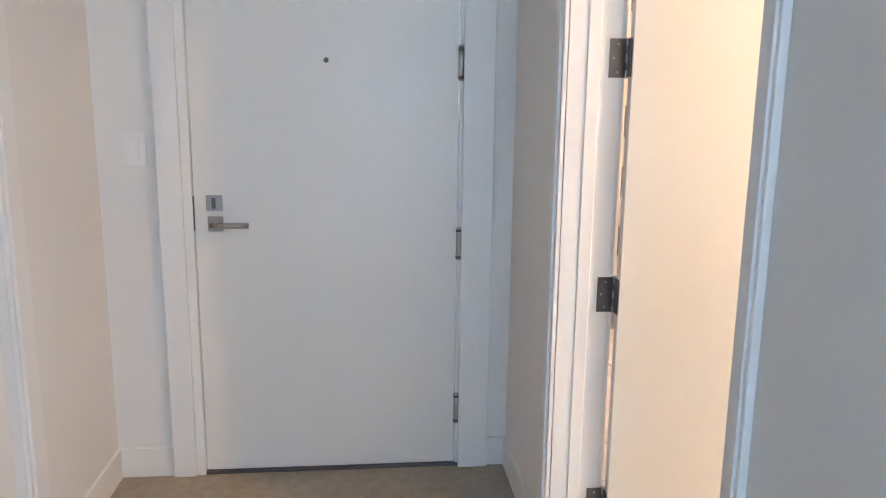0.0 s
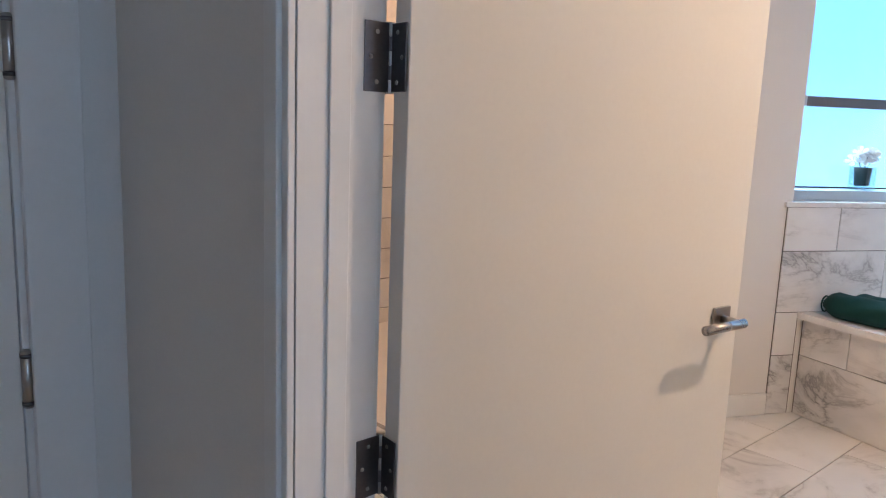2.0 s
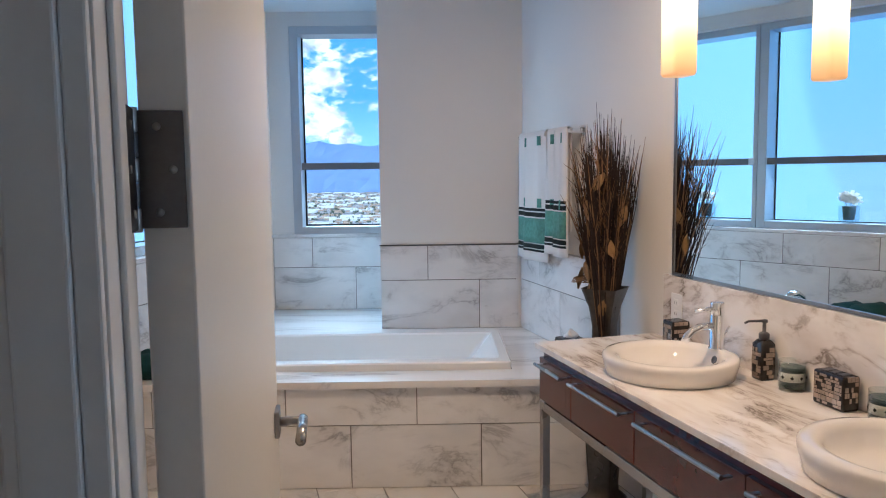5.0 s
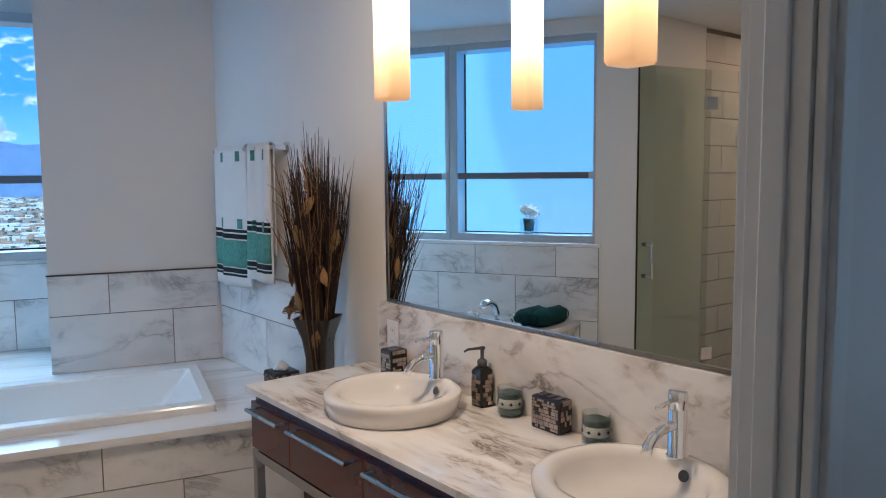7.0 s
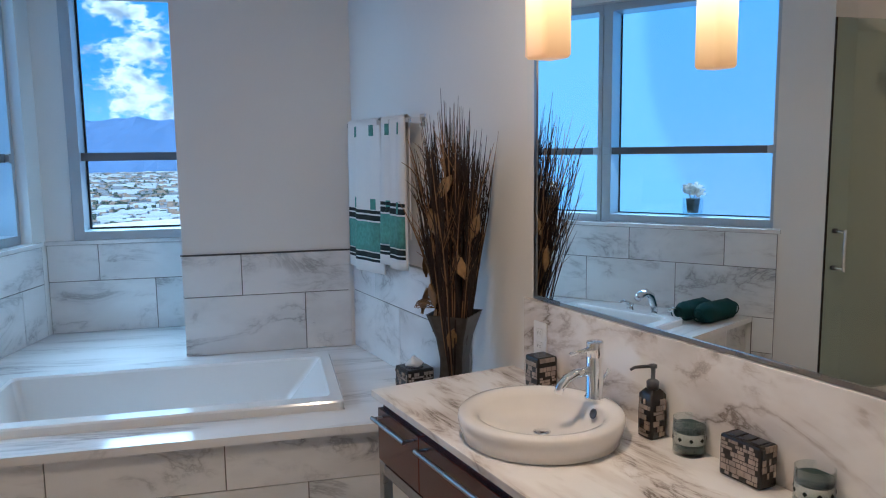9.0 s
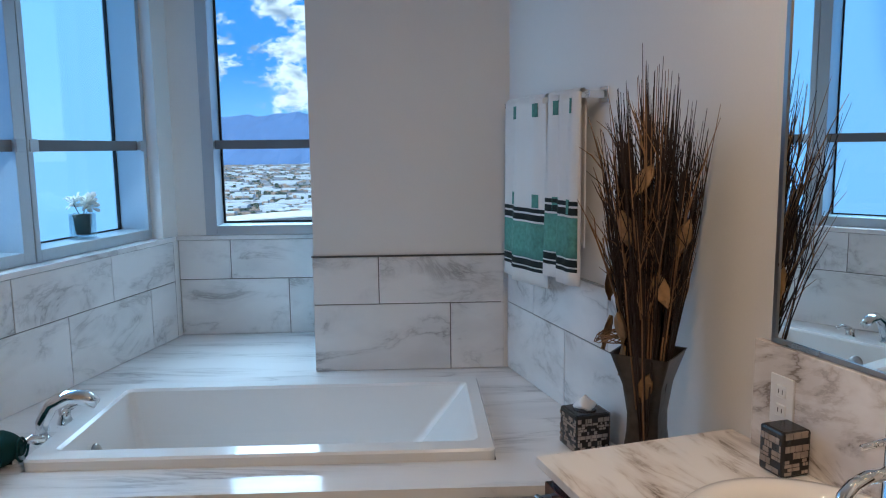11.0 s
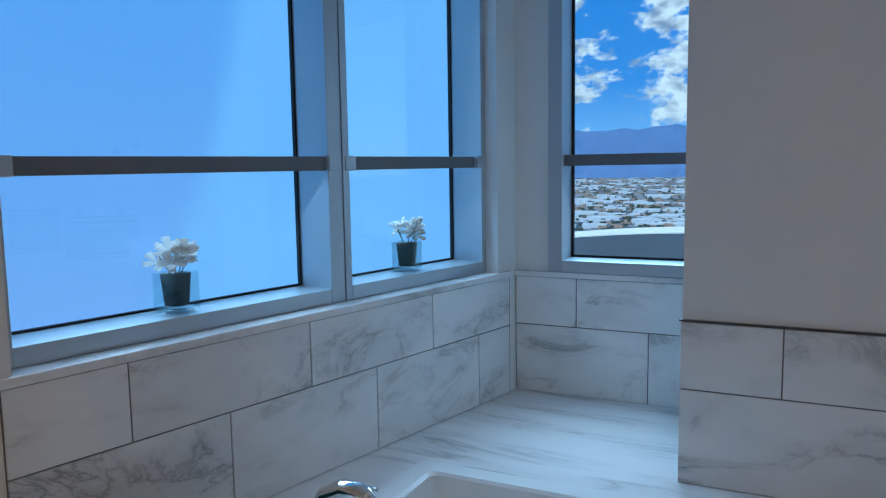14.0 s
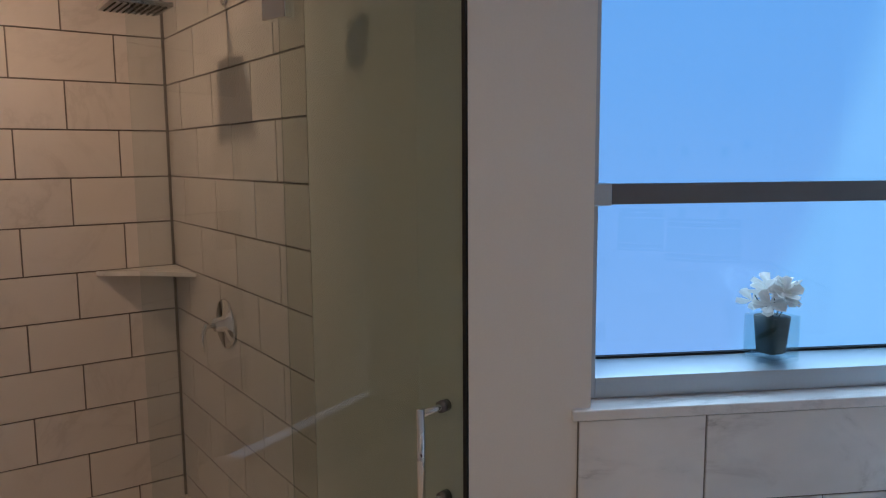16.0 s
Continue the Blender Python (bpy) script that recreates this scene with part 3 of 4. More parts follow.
# the curved low roof below the window
bm = bmesh.new()
ROOF = mat("dark curved roof", (0.06, 0.07, 0.08), 0.6, vary=0.2, scale=0.3)
ra = [(-30 + 1.5 * q) for q in range(26)]
lo_ = [bm.verts.new((x, 34, -2.75 - 0.006 * (x + 4) ** 2)) for x in ra]
hi_ = [bm.verts.new((x, 44, -2.25 - 0.006 * (x + 4) ** 2)) for x in ra]
for i in range(len(ra) - 1):
    bm.faces.new((lo_[i], lo_[i + 1], hi_[i + 1], hi_[i]))
roof = bm_ob("podium_roof", bm, ROOF)
so = roof.modifiers.new("thick", "SOLIDIFY")
so.thickness = 0.3
tagged(roof, "dark curved podium roof with pale edge far below", "roof", kind="structure")
bm = bmesh.new()
for i in range(len(ra) - 1):
    z0, z1 = (-2.2 - 0.006 * (x + 4) ** 2 for x in (ra[i], ra[i + 1]))
    bm.faces.new([bm.verts.new(p) for p in ((ra[i], 44.2, z0), (ra[i + 1], 44.2, z1), (ra[i + 1], 47, z1 + 0.1), (ra[i], 47, z0 + 0.1))])
bmesh.ops.remove_doubles(bm, verts=bm.verts, dist=1e-4)
rim = bm_ob("podium_parapet", bm, mat("pale parapet", (0.7, 0.7, 0.68), 0.8, vary=0.1))
so = rim.modifiers.new("thick", "SOLIDIFY")
so.thickness = 0.3
tagged(rim, "pale curved parapet of the podium roof", "parapet", kind="structure")


# ---- bathroom door, casing, entry door ----
def casing(name, u0, u1, v_face, out, h, m, label, width=0.085, v_right=None):
    """Stepped architrave round an opening; out: -1 if the face looks towards -v."""
    t = S(group_ob(name, m), label, "door casing")
    for a, c in ((0.0, 0.012), (0.016, 0.020), (0.05, 0.015)):
        w0 = a
        w1 = {0.0: 0.016, 0.016: 0.05, 0.05: width}[a]
        v0, v1 = sorted((v_face, v_face + out * c))
        vr = v_face if v_right is None else v_right
        q0, q1 = sorted((vr, vr + out * c))
        boxes("moulding", [((u0 - w1, v0, 0), (u0 - w0, v1, h + w1)), ((u1 + w0, q0, 0), (u1 + w1, q1, h + w1)), ((u0 - w0, v0, h + w0), (u1 + w0, v1, h + w1))], TRIM, None, t, 0.002)
    return t


casing("trim_bath_hall", DL + 0.012, DR - 0.008, 0.48, -1, DH, MR, "white stepped casing round the bathroom doorway", 0.06, 0.555)
casing("trim_bath_inside", DL + 0.008, DR - 0.008, 0.62, 1, DH, MR, "white casing on the bathroom side", 0.06)
jamb = S(group_ob("trim_bath_jamb", MR), "white painted door jamb with stop", "door jamb")
boxes("lining", [((DL, 0.481, 0), (DL + 0.014, 0.619, DH)), ((DR - 0.014, 0.556, 0), (DR, 0.619, DH)), ((DL + 0.014, 0.481, DH - 0.014), (DR - 0.014, 0.619, DH))], TRIM, None, jamb, 0.001)
boxes("stop", [((DL + 0.014, 0.53, 0), (DL + 0.019, 0.565, DH - 0.014)), ((DR - 0.022, 0.575, 0), (DR - 0.014, 0.60, DH - 0.014))], TRIM, None, jamb, 0.002)


def lever(parent, m, side):
    """Square rose with a round lever; local +y out of the door, lever along +x*side."""
    g = group_ob("lever_handle", m)
    g.parent = parent
    box("rose", (-0.026, 0, -0.026), (0.026, 0.009, 0.026), NICKEL, None, g, 0.002)
    tube("neck", [(0, 0.009, 0), (0, 0.052, 0)], 0.0085, NICKEL, None, g)
    tube("grip", [(-0.01 * side, 0.052, 0), (0.118 * side, 0.052, 0)], 0.0098, NICKEL, None, g, 20)
    return g


def butt_hinge(parent, m, h=0.102, leaf=0.042):
    """Knuckle on the local z axis, one leaf along +x with screws."""
    g = group_ob("hinge", m)
    g.parent = parent
    for k in range(5):
        lathe("knuckle", [(0.0062, 0.0), (0.0068, 0.001), (0.0068, h / 5 - 0.0016), (0.0062, h / 5 - 0.0006)], DARKST if k % 2 else NICKEL, Matrix.Translation((0, 0, -h / 2 + k * h / 5)), g, 16)
    box("leaf", (0.004, -0.0015, -h / 2 + 0.003), (leaf, 0.0012, h / 2 - 0.003), DARKST, None, g, 0.0008)
    for x, z in ((leaf * 0.5, 0.035), (leaf * 0.78, 0.0), (leaf * 0.5, -0.035)):
        lathe("screw", [(0.0, 0.0016), (0.0028, 0.0014), (0.0036, 0.0)], NICKEL, Matrix.Translation((x, -0.0012, z)) @ Matrix.Rotation(radians(90), 4, "X"), g, 12)
    return g


def bath_door():
    hinge = Vector((-0.487, 0.636, 0))
    d = group_ob("bathroom_door", MR @ Matrix.Translation(hinge) @ Matrix.Rotation(radians(83.2), 4, "Z"))
    # local x along the leaf, -y is the face that looks into the room when open
    box("leaf", (0.004, -0.044, 0.012), (0.862, -0.004, DH - 0.02), DOOR, None, d, 0.002)
    lever(d, Matrix.Translation((0.797, -0.044, 0.985)) @ Matrix.Rotation(math.pi, 4, "Z"), 1)
    lever(d, Matrix.Translation((0.797, -0.004, 0.985)), -1)
    for z in (0.212, 0.834, 1.460, 2.20):
        butt_hinge(d, Matrix.Translation((0.0, 0.002, z)) @ Matrix.Rotation(radians(-88), 4, "Z"))
        jl = box("jamb_leaf", (-0.487, 0.588, z - 0.049), (-0.4852, 0.632, z + 0.049), DARKST, MR, d, 0.0006)
        jl.matrix_parent_inverse = d.matrix_basis.inverted()
        for dv, dz in ((0.610, 0.035), (0.599, 0.0), (0.610, -0.035)):
            sc = lathe("screw", [(0.0, 0.0016), (0.0028, 0.0014), (0.0036, 0.0)], NICKEL, MR @ Matrix.Translation((-0.4853, dv, z + dz)) @ Matrix.Rotation(radians(90), 4, "Y"), d, 12)
            sc.matrix_parent_inverse = d.matrix_basis.inverted()
    return tagged(d, "white flush bathroom door standing open on dark steel hinges", "door")


bath_door()


def entry_door():
    d = group_ob("entry_door", MR @ Matrix.Translation((-1.165, -0.623, 0)))
    box("leaf", (-0.045, 0.0, 0.012), (-0.004, 0.904, 2.40), DOOR, None, d, 0.0015)
    lever(d, Matrix.Translation((-0.004, 0.07, 0.925)) @ Matrix.Rotation(radians(-90), 4, "Z") @ Matrix.Scale(1, 4), -1)
    db = group_ob("deadbolt", Matrix.Translation((-0.004, 0.068, 0.997)) @ Matrix.Rotation(radians(-90), 4, "Z"))
    db.parent = d
    box("plate", (-0.027, 0, -0.027), (0.027, 0.009, 0.027), NICKEL, None, db, 0.002)
    box("turn", (-0.006, 0.009, -0.018), (0.006, 0.022, 0.018), DARKST, None, db, 0.002)
    lathe("peephole", [(0.0, 0.003), (0.0045, 0.0035), (0.008, 0.003), (0.009, 0.0)], DARKST, Matrix.Translation((-0.004, 0.455, 1.479)) @ Matrix.Rotation(radians(90), 4, "Y"), d, 20)
    box("latch_plate", (-0.02, -0.009, 0.90), (0.004, -0.001, 1.02), DARKST, None, d)
    for z in (0.23, 0.851, 1.476, 2.15):
        h = group_ob("spring_hinge", Matrix.Translation((0.006, 0.912, z)))
        h.parent = d
        lathe("barrel", [(0.006, -0.059), (0.0105, -0.056), (0.0105, 0.056), (0.006, 0.059)], NICKEL, None, h, 18)
        lathe("cap", [(0.0115, 0.044), (0.0115, 0.052)], DARKST, None, h, 18)
        lathe("cap", [(0.0115, -0.052), (0.0115, -0.044)], DARKST, None, h, 18)
    return tagged(d, "off-white flush entry door with lever, deadbolt and peephole", "door")


entry_door()
tr = S(group_ob("trim_entry", MR), "white flat casing round the entry door", "door casing")
boxes("moulding", [((-1.22, -0.655, 0), (-1.15, -0.626, 2.42)), ((-1.22, 0.284, 0), (-1.166, 0.326, 2.42)), ((-1.20, -0.655, 2.415), (-1.15, 0.325, 2.44))], TRIM, None, tr, 0.002)
boxes("architrave", [((-1.165, -0.735, 0), (-1.14, -0.655, 2.52)), ((-1.165, 0.296, 0), (-1.14, 0.405, 2.52)), ((-1.165, -0.655, 2.44), (-1.14, 0.325, 2.52))], TRIM, None, tr, 0.003)
S(box("threshold", (-1.2, -0.63, 0.0), (-1.155, 0.30, 0.01), DARKST, MR), "dark metal door threshold", "threshold")
S(boxes("baseboard", [((-1.165, -0.93, 0), (-1.153, -0.735, 0.11)), ((-1.165, 0.405, 0), (-1.153, 0.48, 0.11))], TRIM, MR, None, 0.002), "white painted baseboard", "baseboard")
S(boxes("baseboard", [((-1.153, 0.468, 0), (DL - 0.062, 0.48, 0.11)), ((-1.153, -0.93, 0), (-0.57, -0.918, 0.11))], TRIM, MR, None, 0.002), "white painted baseboard along the hall", "baseboard")
S(boxes("baseboard", [((-2.30, -0.012, 0), (-2.062, 0.0, 0.11))], TRIM, ML, None, 0.002), "white painted baseboard beside the shower", "baseboard")
# closet door in the hall's other wall
casing("trim_closet", -0.47, 0.43, -0.93, 1, 2.43, MR, "white casing of the closet door", 0.10)
tagged(box("closet_door", (-0.47, -1.0, 0.01), (0.43, -0.955, 2.425), DOOR, MR, None, 0.002), "white flush closet door, closed", "door")


def switch():
    g = group_ob("light_switch", MR @ Matrix.Translation((-1.165, -0.805, 1.18)))
    box("plate", (0, -0.036, -0.058), (0.006, 0.036, 0.058), PLATE, None, g, 0.002)
    box("rocker", (0.006, -0.016, -0.033), (0.010, 0.016, 0.033), PLATE, None, g, 0.0015)
    tagged(g, "white rocker light switch beside the entry door", "light switch")


switch()


# ---- vanity ----
MV = MR
CT = 0.785


def vanity():
    g = group_ob("vanity", MV)
    v0, v1, u0 = 0.74, 2.74, 0.735
    box("countertop", (u0, v0, CT - 0.022), (W - 0.004, v1, CT), COUNTER, None, g, 0.002)
    box("backsplash", (W - 0.024, v0, CT), (W - 0.004, 2.645, 1.048), COUNTER, None, g, 0.002)
    box("body", (u0 + 0.035, v0 + 0.03, 0.555), (W - 0.01, v1 - 0.015, CT - 0.022), WOOD, None, g)
    cuts = (2.725, 2.43, 1.98, 1.46, 0.98, 0.775)
    for b_, a_ in zip(cuts, cuts[1:]):
        dr = group_ob("drawer", Matrix.Translation((u0 + 0.035, (a_ + b_) / 2, 0.65)))
        dr.parent = g
        hw = (b_ - a_) / 2 - 0.002
        box("front", (-0.020, -hw, -0.093), (0, hw, 0.078), WOOD, None, dr, 0.0015)
        hl = hw * 0.82
        bm = bmesh.new()
        add_tube(bm, [(-0.052, -hl, 0.056), (-0.052, hl, 0.056)], 0.007, 14)
        add_box(bm, (-0.052, -hl, 0.0535), (-0.019, -hl + 0.012, 0.0585))
        add_box(bm, (-0.052, hl - 0.012, 0.0535), (-0.019, hl, 0.0585))
        bm_ob("handle", bm, NICKEL, None, dr)
    boxes("frame", [((u0 + 0.018, v0 + 0.02, 0.512), (u0 + 0.05, v1 - 0.012, 0.548)), ((u0 + 0.05, v1 - 0.044, 0.512), (W - 0.02, v1 - 0.012, 0.548)),
                    ((u0 + 0.05, v0 + 0.02, 0.512), (W - 0.02, v0 + 0.05, 0.548))], NICKEL, None, g, 0.002)
    for u in (u0 + 0.018, W - 0.06):
        for v in (v0 + 0.02, v1 - 0.044):
            box("leg", (u, v, 0.0), (u + 0.032, v + 0.032, 0.512), NICKEL, None, g, 0.002)
    tagged(g, "dark cherry double vanity with marble top and steel legs", "vanity")


vanity()


def basin(v):
    g = group_ob("basin", MV @ Matrix.Translation((0.985, v, CT)))
    lathe("bowl", [(0.195, 0.0), (0.212, 0.004), (0.222, 0.05), (0.222, 0.062), (0.216, 0.068), (0.195, 0.071), (0.176, 0.066), (0.166, 0.052), (0.15, 0.02), (0.11, 0.004), (0.03, 0.002), (0.0, 0.001)],
          CERAM, Matrix.Translation((-0.004, 0, 0)), g, 64)
    lathe("overflow", [(0.011, 0.0), (0.014, 0.003), (0.009, 0.0035), (0.008, -0.002), (0, -0.002)], DARKST,
          Matrix.Translation((0.140, -0.045, 0.044)) @ Matrix.Rotation(radians(-70), 4, "Y"), g, 20)
    lathe("drain", [(0.022, 0.0), (0.024, 0.004), (0.018, 0.006), (0, 0.006)], CHROME, Matrix.Translation((0, 0, 0.002)), g, 24)
    tagged(g, "round white ceramic basin standing on the marble counter", "basin", "basins on the vanity")
    f = group_ob("faucet", MV @ Matrix.Translation((0.985 + 0.178, v, CT + 0.069)))
    lathe("body", [(0.027, 0.0), (0.027, 0.006), (0.0235, 0.008), (0.0235, 0.118), (0.0228, 0.119), (0.0228, 0.121), (0.0235, 0.122), (0.0235, 0.160), (0.022, 0.163), (0, 0.163)], CHROME, None, f, 32)
    tube("spout", [(-0.015, 0, 0.082), (-0.07, 0, 0.080), (-0.098, 0, 0.070), (-0.116, 0, 0.052), (-0.126, 0, 0.032)], [0.0125, 0.0125, 0.0128, 0.013, 0.013], CHROME, None, f, 18)
    tube("lever", [(-0.02, 0, 0.142), (-0.085, 0, 0.136)], [0.0065, 0.0055], CHROME, None, f, 12)
    tube("pull_rod", [(0.03, 0, 0.045), (0.052, 0, 0.075)], [0.004, 0.0055], CHROME, None, f, 10)
    tagged(f, "chrome single-lever faucet on the basin rim", "faucet", "faucets on the vanity")


for v_ in (2.155, 1.225):
    basin(v_)

mir = S(group_ob("mirror", MR), "large wall mirror with thin metal edge over the vanity", "mirror")
box("glass", (W - 0.012, 0.765, 1.062), (W - 0.008, 2.588, 2.30), MIRROR, None, mir)
boxes("edge", [((W - 0.016, 0.753, 1.050), (W - 0.006, 0.765, 2.312)), ((W - 0.016, 2.588, 1.050), (W - 0.006, 2.600, 2.312)), ((W - 0.016, 0.765, 1.050), (W - 0.006, 2.588, 1.062)),
               ((W - 0.016, 0.765, 2.30), (W - 0.006, 2.588, 2.312))], NICKEL, None, mir)


def pendant_glass():
    m = bpy.data.materials.new("amber glass shade")
    m.use_nodes = True
    nt = m.node_tree
    b = nt.nodes["Principled BSDF"]
    b.inputs["Base Color"].default_value = (0.8, 0.55, 0.3, 1)
    b.inputs["Roughness"].default_value = 0.3
    tc = nt.nodes.new("ShaderNodeTexCoord")
    sp = nt.nodes.new("ShaderNodeSeparateXYZ")
    nt.links.new(tc.outputs["Object"], sp.inputs[0])
    mr = nt.nodes.new("ShaderNodeMapRange")
    mr.inputs[1].default_value, mr.inputs[2].default_value = 0.0, 0.34
    nt.links.new(sp.outputs[2], mr.inputs[0])
    nt.links.new(ramp(nt, mr.outputs[0], [(0.0, (0.85, 0.36, 0.13)), (0.30, (1.0, 0.56, 0.22)), (0.62, (1.0, 0.78, 0.48)), (1.0, (1.0, 0.90, 0.72))]), b.inputs["Emission Color"])
    st = nt.nodes.new("ShaderNodeMapRange")
    st.inputs[3].default_value, st.inputs[4].default_value = 0.38, 1.7
    nt.links.new(mr.outputs[0], st.inputs[0])
    nt.links.new(st.outputs[0], b.inputs["Emission Strength"])
    return m


SHADE = pendant_glass()
for v_ in (2.13, 1.24):
    g = group_ob("pendant_lamp", MR @ Matrix.Translation((0.98, v_, 1.765)))
    lathe("shade", [(0.0, 0.0), (0.038, 0.0), (0.043, 0.008), (0.043, 0.40), (0.036, 0.41), (0.0, 0.41)], SHADE, None, g, 32, square=0.75)
    tube("cord", [(0, 0, 0.41), (0, 0, CEIL - 1.765)], 0.004, NICKEL, None, g, 8)
    lathe("canopy", [(0.06, CEIL - 1.765 - 0.02), (0.06, CEIL - 1.765)], NICKEL, None, g, 24)
    tagged(g, "square amber glass pendant lamp, lit, hanging before mirror", "pendant lamp", "pendants over the vanity")


# recessed ceiling lamps
for u, v, e, warm in ((0.50, 1.95, 11.0, (1, 0.64, 0.40)), (-2.76, 2.47, 8.0, (1, 0.56, 0.31))):
    g = group_ob("ceiling_lamp", MR @ Matrix.Translation((u, v, CEIL)))
    lathe("trim", [(0.045, -0.002), (0.07, -0.004), (0.075, 0.0)], PLATE, None, g, 32)
    lp = new("downlight", bpy.data.lights.new("downlight", "AREA"))
    lp.data.shape, lp.data.size, lp.data.energy, lp.data.color = "DISK", 0.09, e, warm
    lp.parent = g
    lp.matrix_basis = Matrix.Translation((0, 0, -0.008))
    tagged(g, "round white recessed ceiling downlight, lit", "ceiling lamp", "recessed downlights")


# ---- things on the counter ----
def chips(parent, w, d, h, seed, z0=0.0, bulge=0.0):
    """Small mosaic chips on the four sides of a box."""
    rng = random.Random(seed)
    bm = bmesh.new()
    for face in range(4):
        m = Matrix.Rotation(radians(90 * face), 4, "Z")
        half, out = (w / 2, d / 2) if face % 2 == 0 else (d / 2, w / 2)
        z = z0 + 0.008
        while z < z0 + h - 0.014:
            ch = rng.choice((0.009, 0.013, 0.016))
            x = -half + 0.006
            while x < half - 0.010:
                cw = min(rng.choice((0.008, 0.013, 0.02)), half - 0.005 - x)
                if rng.random() < 0.62:
                    add_box(bm, (x, -out - 0.0012 - bulge * math.sin(math.pi * (z - z0) / h), z), (x + cw - 0.002, -out + 0.002, z + ch - 0.002), 0, m)
                x += cw
            z += ch
    bm_ob("mosaic", bm, MOST, None, parent)


def mosaic_box(name, u, v, w, d, h, label, cat, seed, z=CT, top=None):
    g = group_ob(name, MR @ Matrix.Translation((u, v, z)))
    box("body", (-w / 2, -d / 2, 0), (w / 2, d / 2, h), MOSB, None, g, 0.007)
    chips(g, w, d, h, seed)
    if top == "slots":
        for k in (-1, 0, 1):
            box("slot_rim", (-w * 0.3, k * d * 0.27 - d * 0.1, h), (w * 0.3, k * d * 0.27 + d * 0.1, h + 0.002), DARKST, None, g, 0.0008)
    tagged(g, label, cat)
    return g


mosaic_box("tumbler", 1.222, 2.49, 0.075, 0.075, 0.105, "black mosaic tumbler beside the basin", "tumbler", 3)
mosaic_box("toothbrush_holder", 1.225, 1.69, 0.058, 0.115, 0.10, "black mosaic toothbrush holder on the marble counter", "toothbrush holder", 5, top="slots")
mosaic_box("soap_box", 1.215, 0.985, 0.07, 0.10, 0.135, "black mosaic box at the end of the counter", "box", 7)


def dispenser():
    g = group_ob("soap_dispenser", MR @ Matrix.Translation((1.225, 1.995, CT)))
    lathe("body", [(0.022, 0.0), (0.0255, 0.004), (0.027, 0.06), (0.0255, 0.118), (0.018, 0.128), (0.014, 0.132), (0.0, 0.132)], MOSB, None, g, 32, square=0.8)
    chips(g, 0.052, 0.052, 0.12, 11, bulge=0.002)
    lathe("collar", [(0.016, 0.130), (0.017, 0.150), (0.012, 0.155), (0.006, 0.157), (0.006, 0.186), (0.010, 0.187), (0.010, 0.196), (0.0, 0.198)], DARKST, None, g, 20)
    tube("nozzle", [(0.0, 0, 0.192), (-0.045, 0.02, 0.190), (-0.056, 0.025, 0.183)], [0.005, 0.004, 0.0035], DARKST, None, g, 10)
    tagged(g, "black mosaic soap dispenser with dark metal pump", "soap dispenser")


dispenser()


def candle(v):
    g = group_ob("candle_glass", MR @ Matrix.Translation((1.228, v, CT)))
    lathe("glass", [(0.0, 0.0), (0.038, 0.0), (0.0405, 0.004), (0.0405, 0.092), (0.0385, 0.092), (0.0385, 0.008), (0.0, 0.008)], CGLASS, None, g, 32)
    lathe("wax", [(0.0, 0.009), (0.0375, 0.009), (0.0375, 0.030), (0.0, 0.030)], WAXG, None, g, 32)
    lathe("band", [(0.0376, 0.030), (0.0380, 0.030), (0.0380, 0.058), (0.0376, 0.058)], WAX, None, g, 32)
    lathe("rim_band", [(0.0376, 0.058), (0.0380, 0.058), (0.0380, 0.074), (0.0376, 0.074)], WAXG, None, g, 32)
    bm = bmesh.new()
    for k in range(9):
        add_box(bm, (-0.004, -0.0002, -0.004), (0.004, 0.0008, 0.004), 0, Matrix.Rotation(2 * math.pi * k / 9, 4, "Z") @ Matrix.Translation((0, -0.0412, 0.044)) @ Matrix.Rotation(radians(45), 4, "Y"))
    bm_ob("motif", bm, BLACKB, None, g)
    tagged(g, "glass candle holder with green and white bands", "candle", "candles on the vanity")


candle(1.868)
candle(1.525)

g = group_ob("power_outlet", MR @ Matrix.Translation((W - 0.024, 2.545, 0.925)))
box("plate", (-0.005, -0.036, -0.058), (0, 0.036, 0.058), PLATE, None, g, 0.002)
for z in (-0.022, 0.022):
    box("socket", (-0.008, -0.015, z - 0.014), (-0.005, 0.015, z + 0.014), PLATE, None, g, 0.003)
    boxes("slot", [((-0.0085, -0.007, z - 0.005), (-0.0078, -0.005, z + 0.005)), ((-0.0085, 0.005, z - 0.005), (-0.0078, 0.007, z + 0.005))], SEAL, None, g)
tagged(g, "white double power outlet in the backsplash", "power outlet")


# ---- towel bar and towels ----
g = group_ob("towel_bar", MR @ Matrix.Translation((W, 3.74, 1.675)))
box("bar", (-0.07, -0.335, -0.010), (-0.055, 0.40, 0.010), CHROME, None, g, 0.001)
for y in (-0.32, 0.385):
    box("post", (-0.07, y - 0.012, -0.012), (-0.006, y + 0.012, 0.012), CHROME, None, g, 0.001)
    box("wall_plate", (-0.008, y - 0.026, -0.026), (0, y + 0.026, 0.026), CHROME, None, g, 0.002)
tagged(g, "square chrome towel bar fixed to the wall", "towel bar")


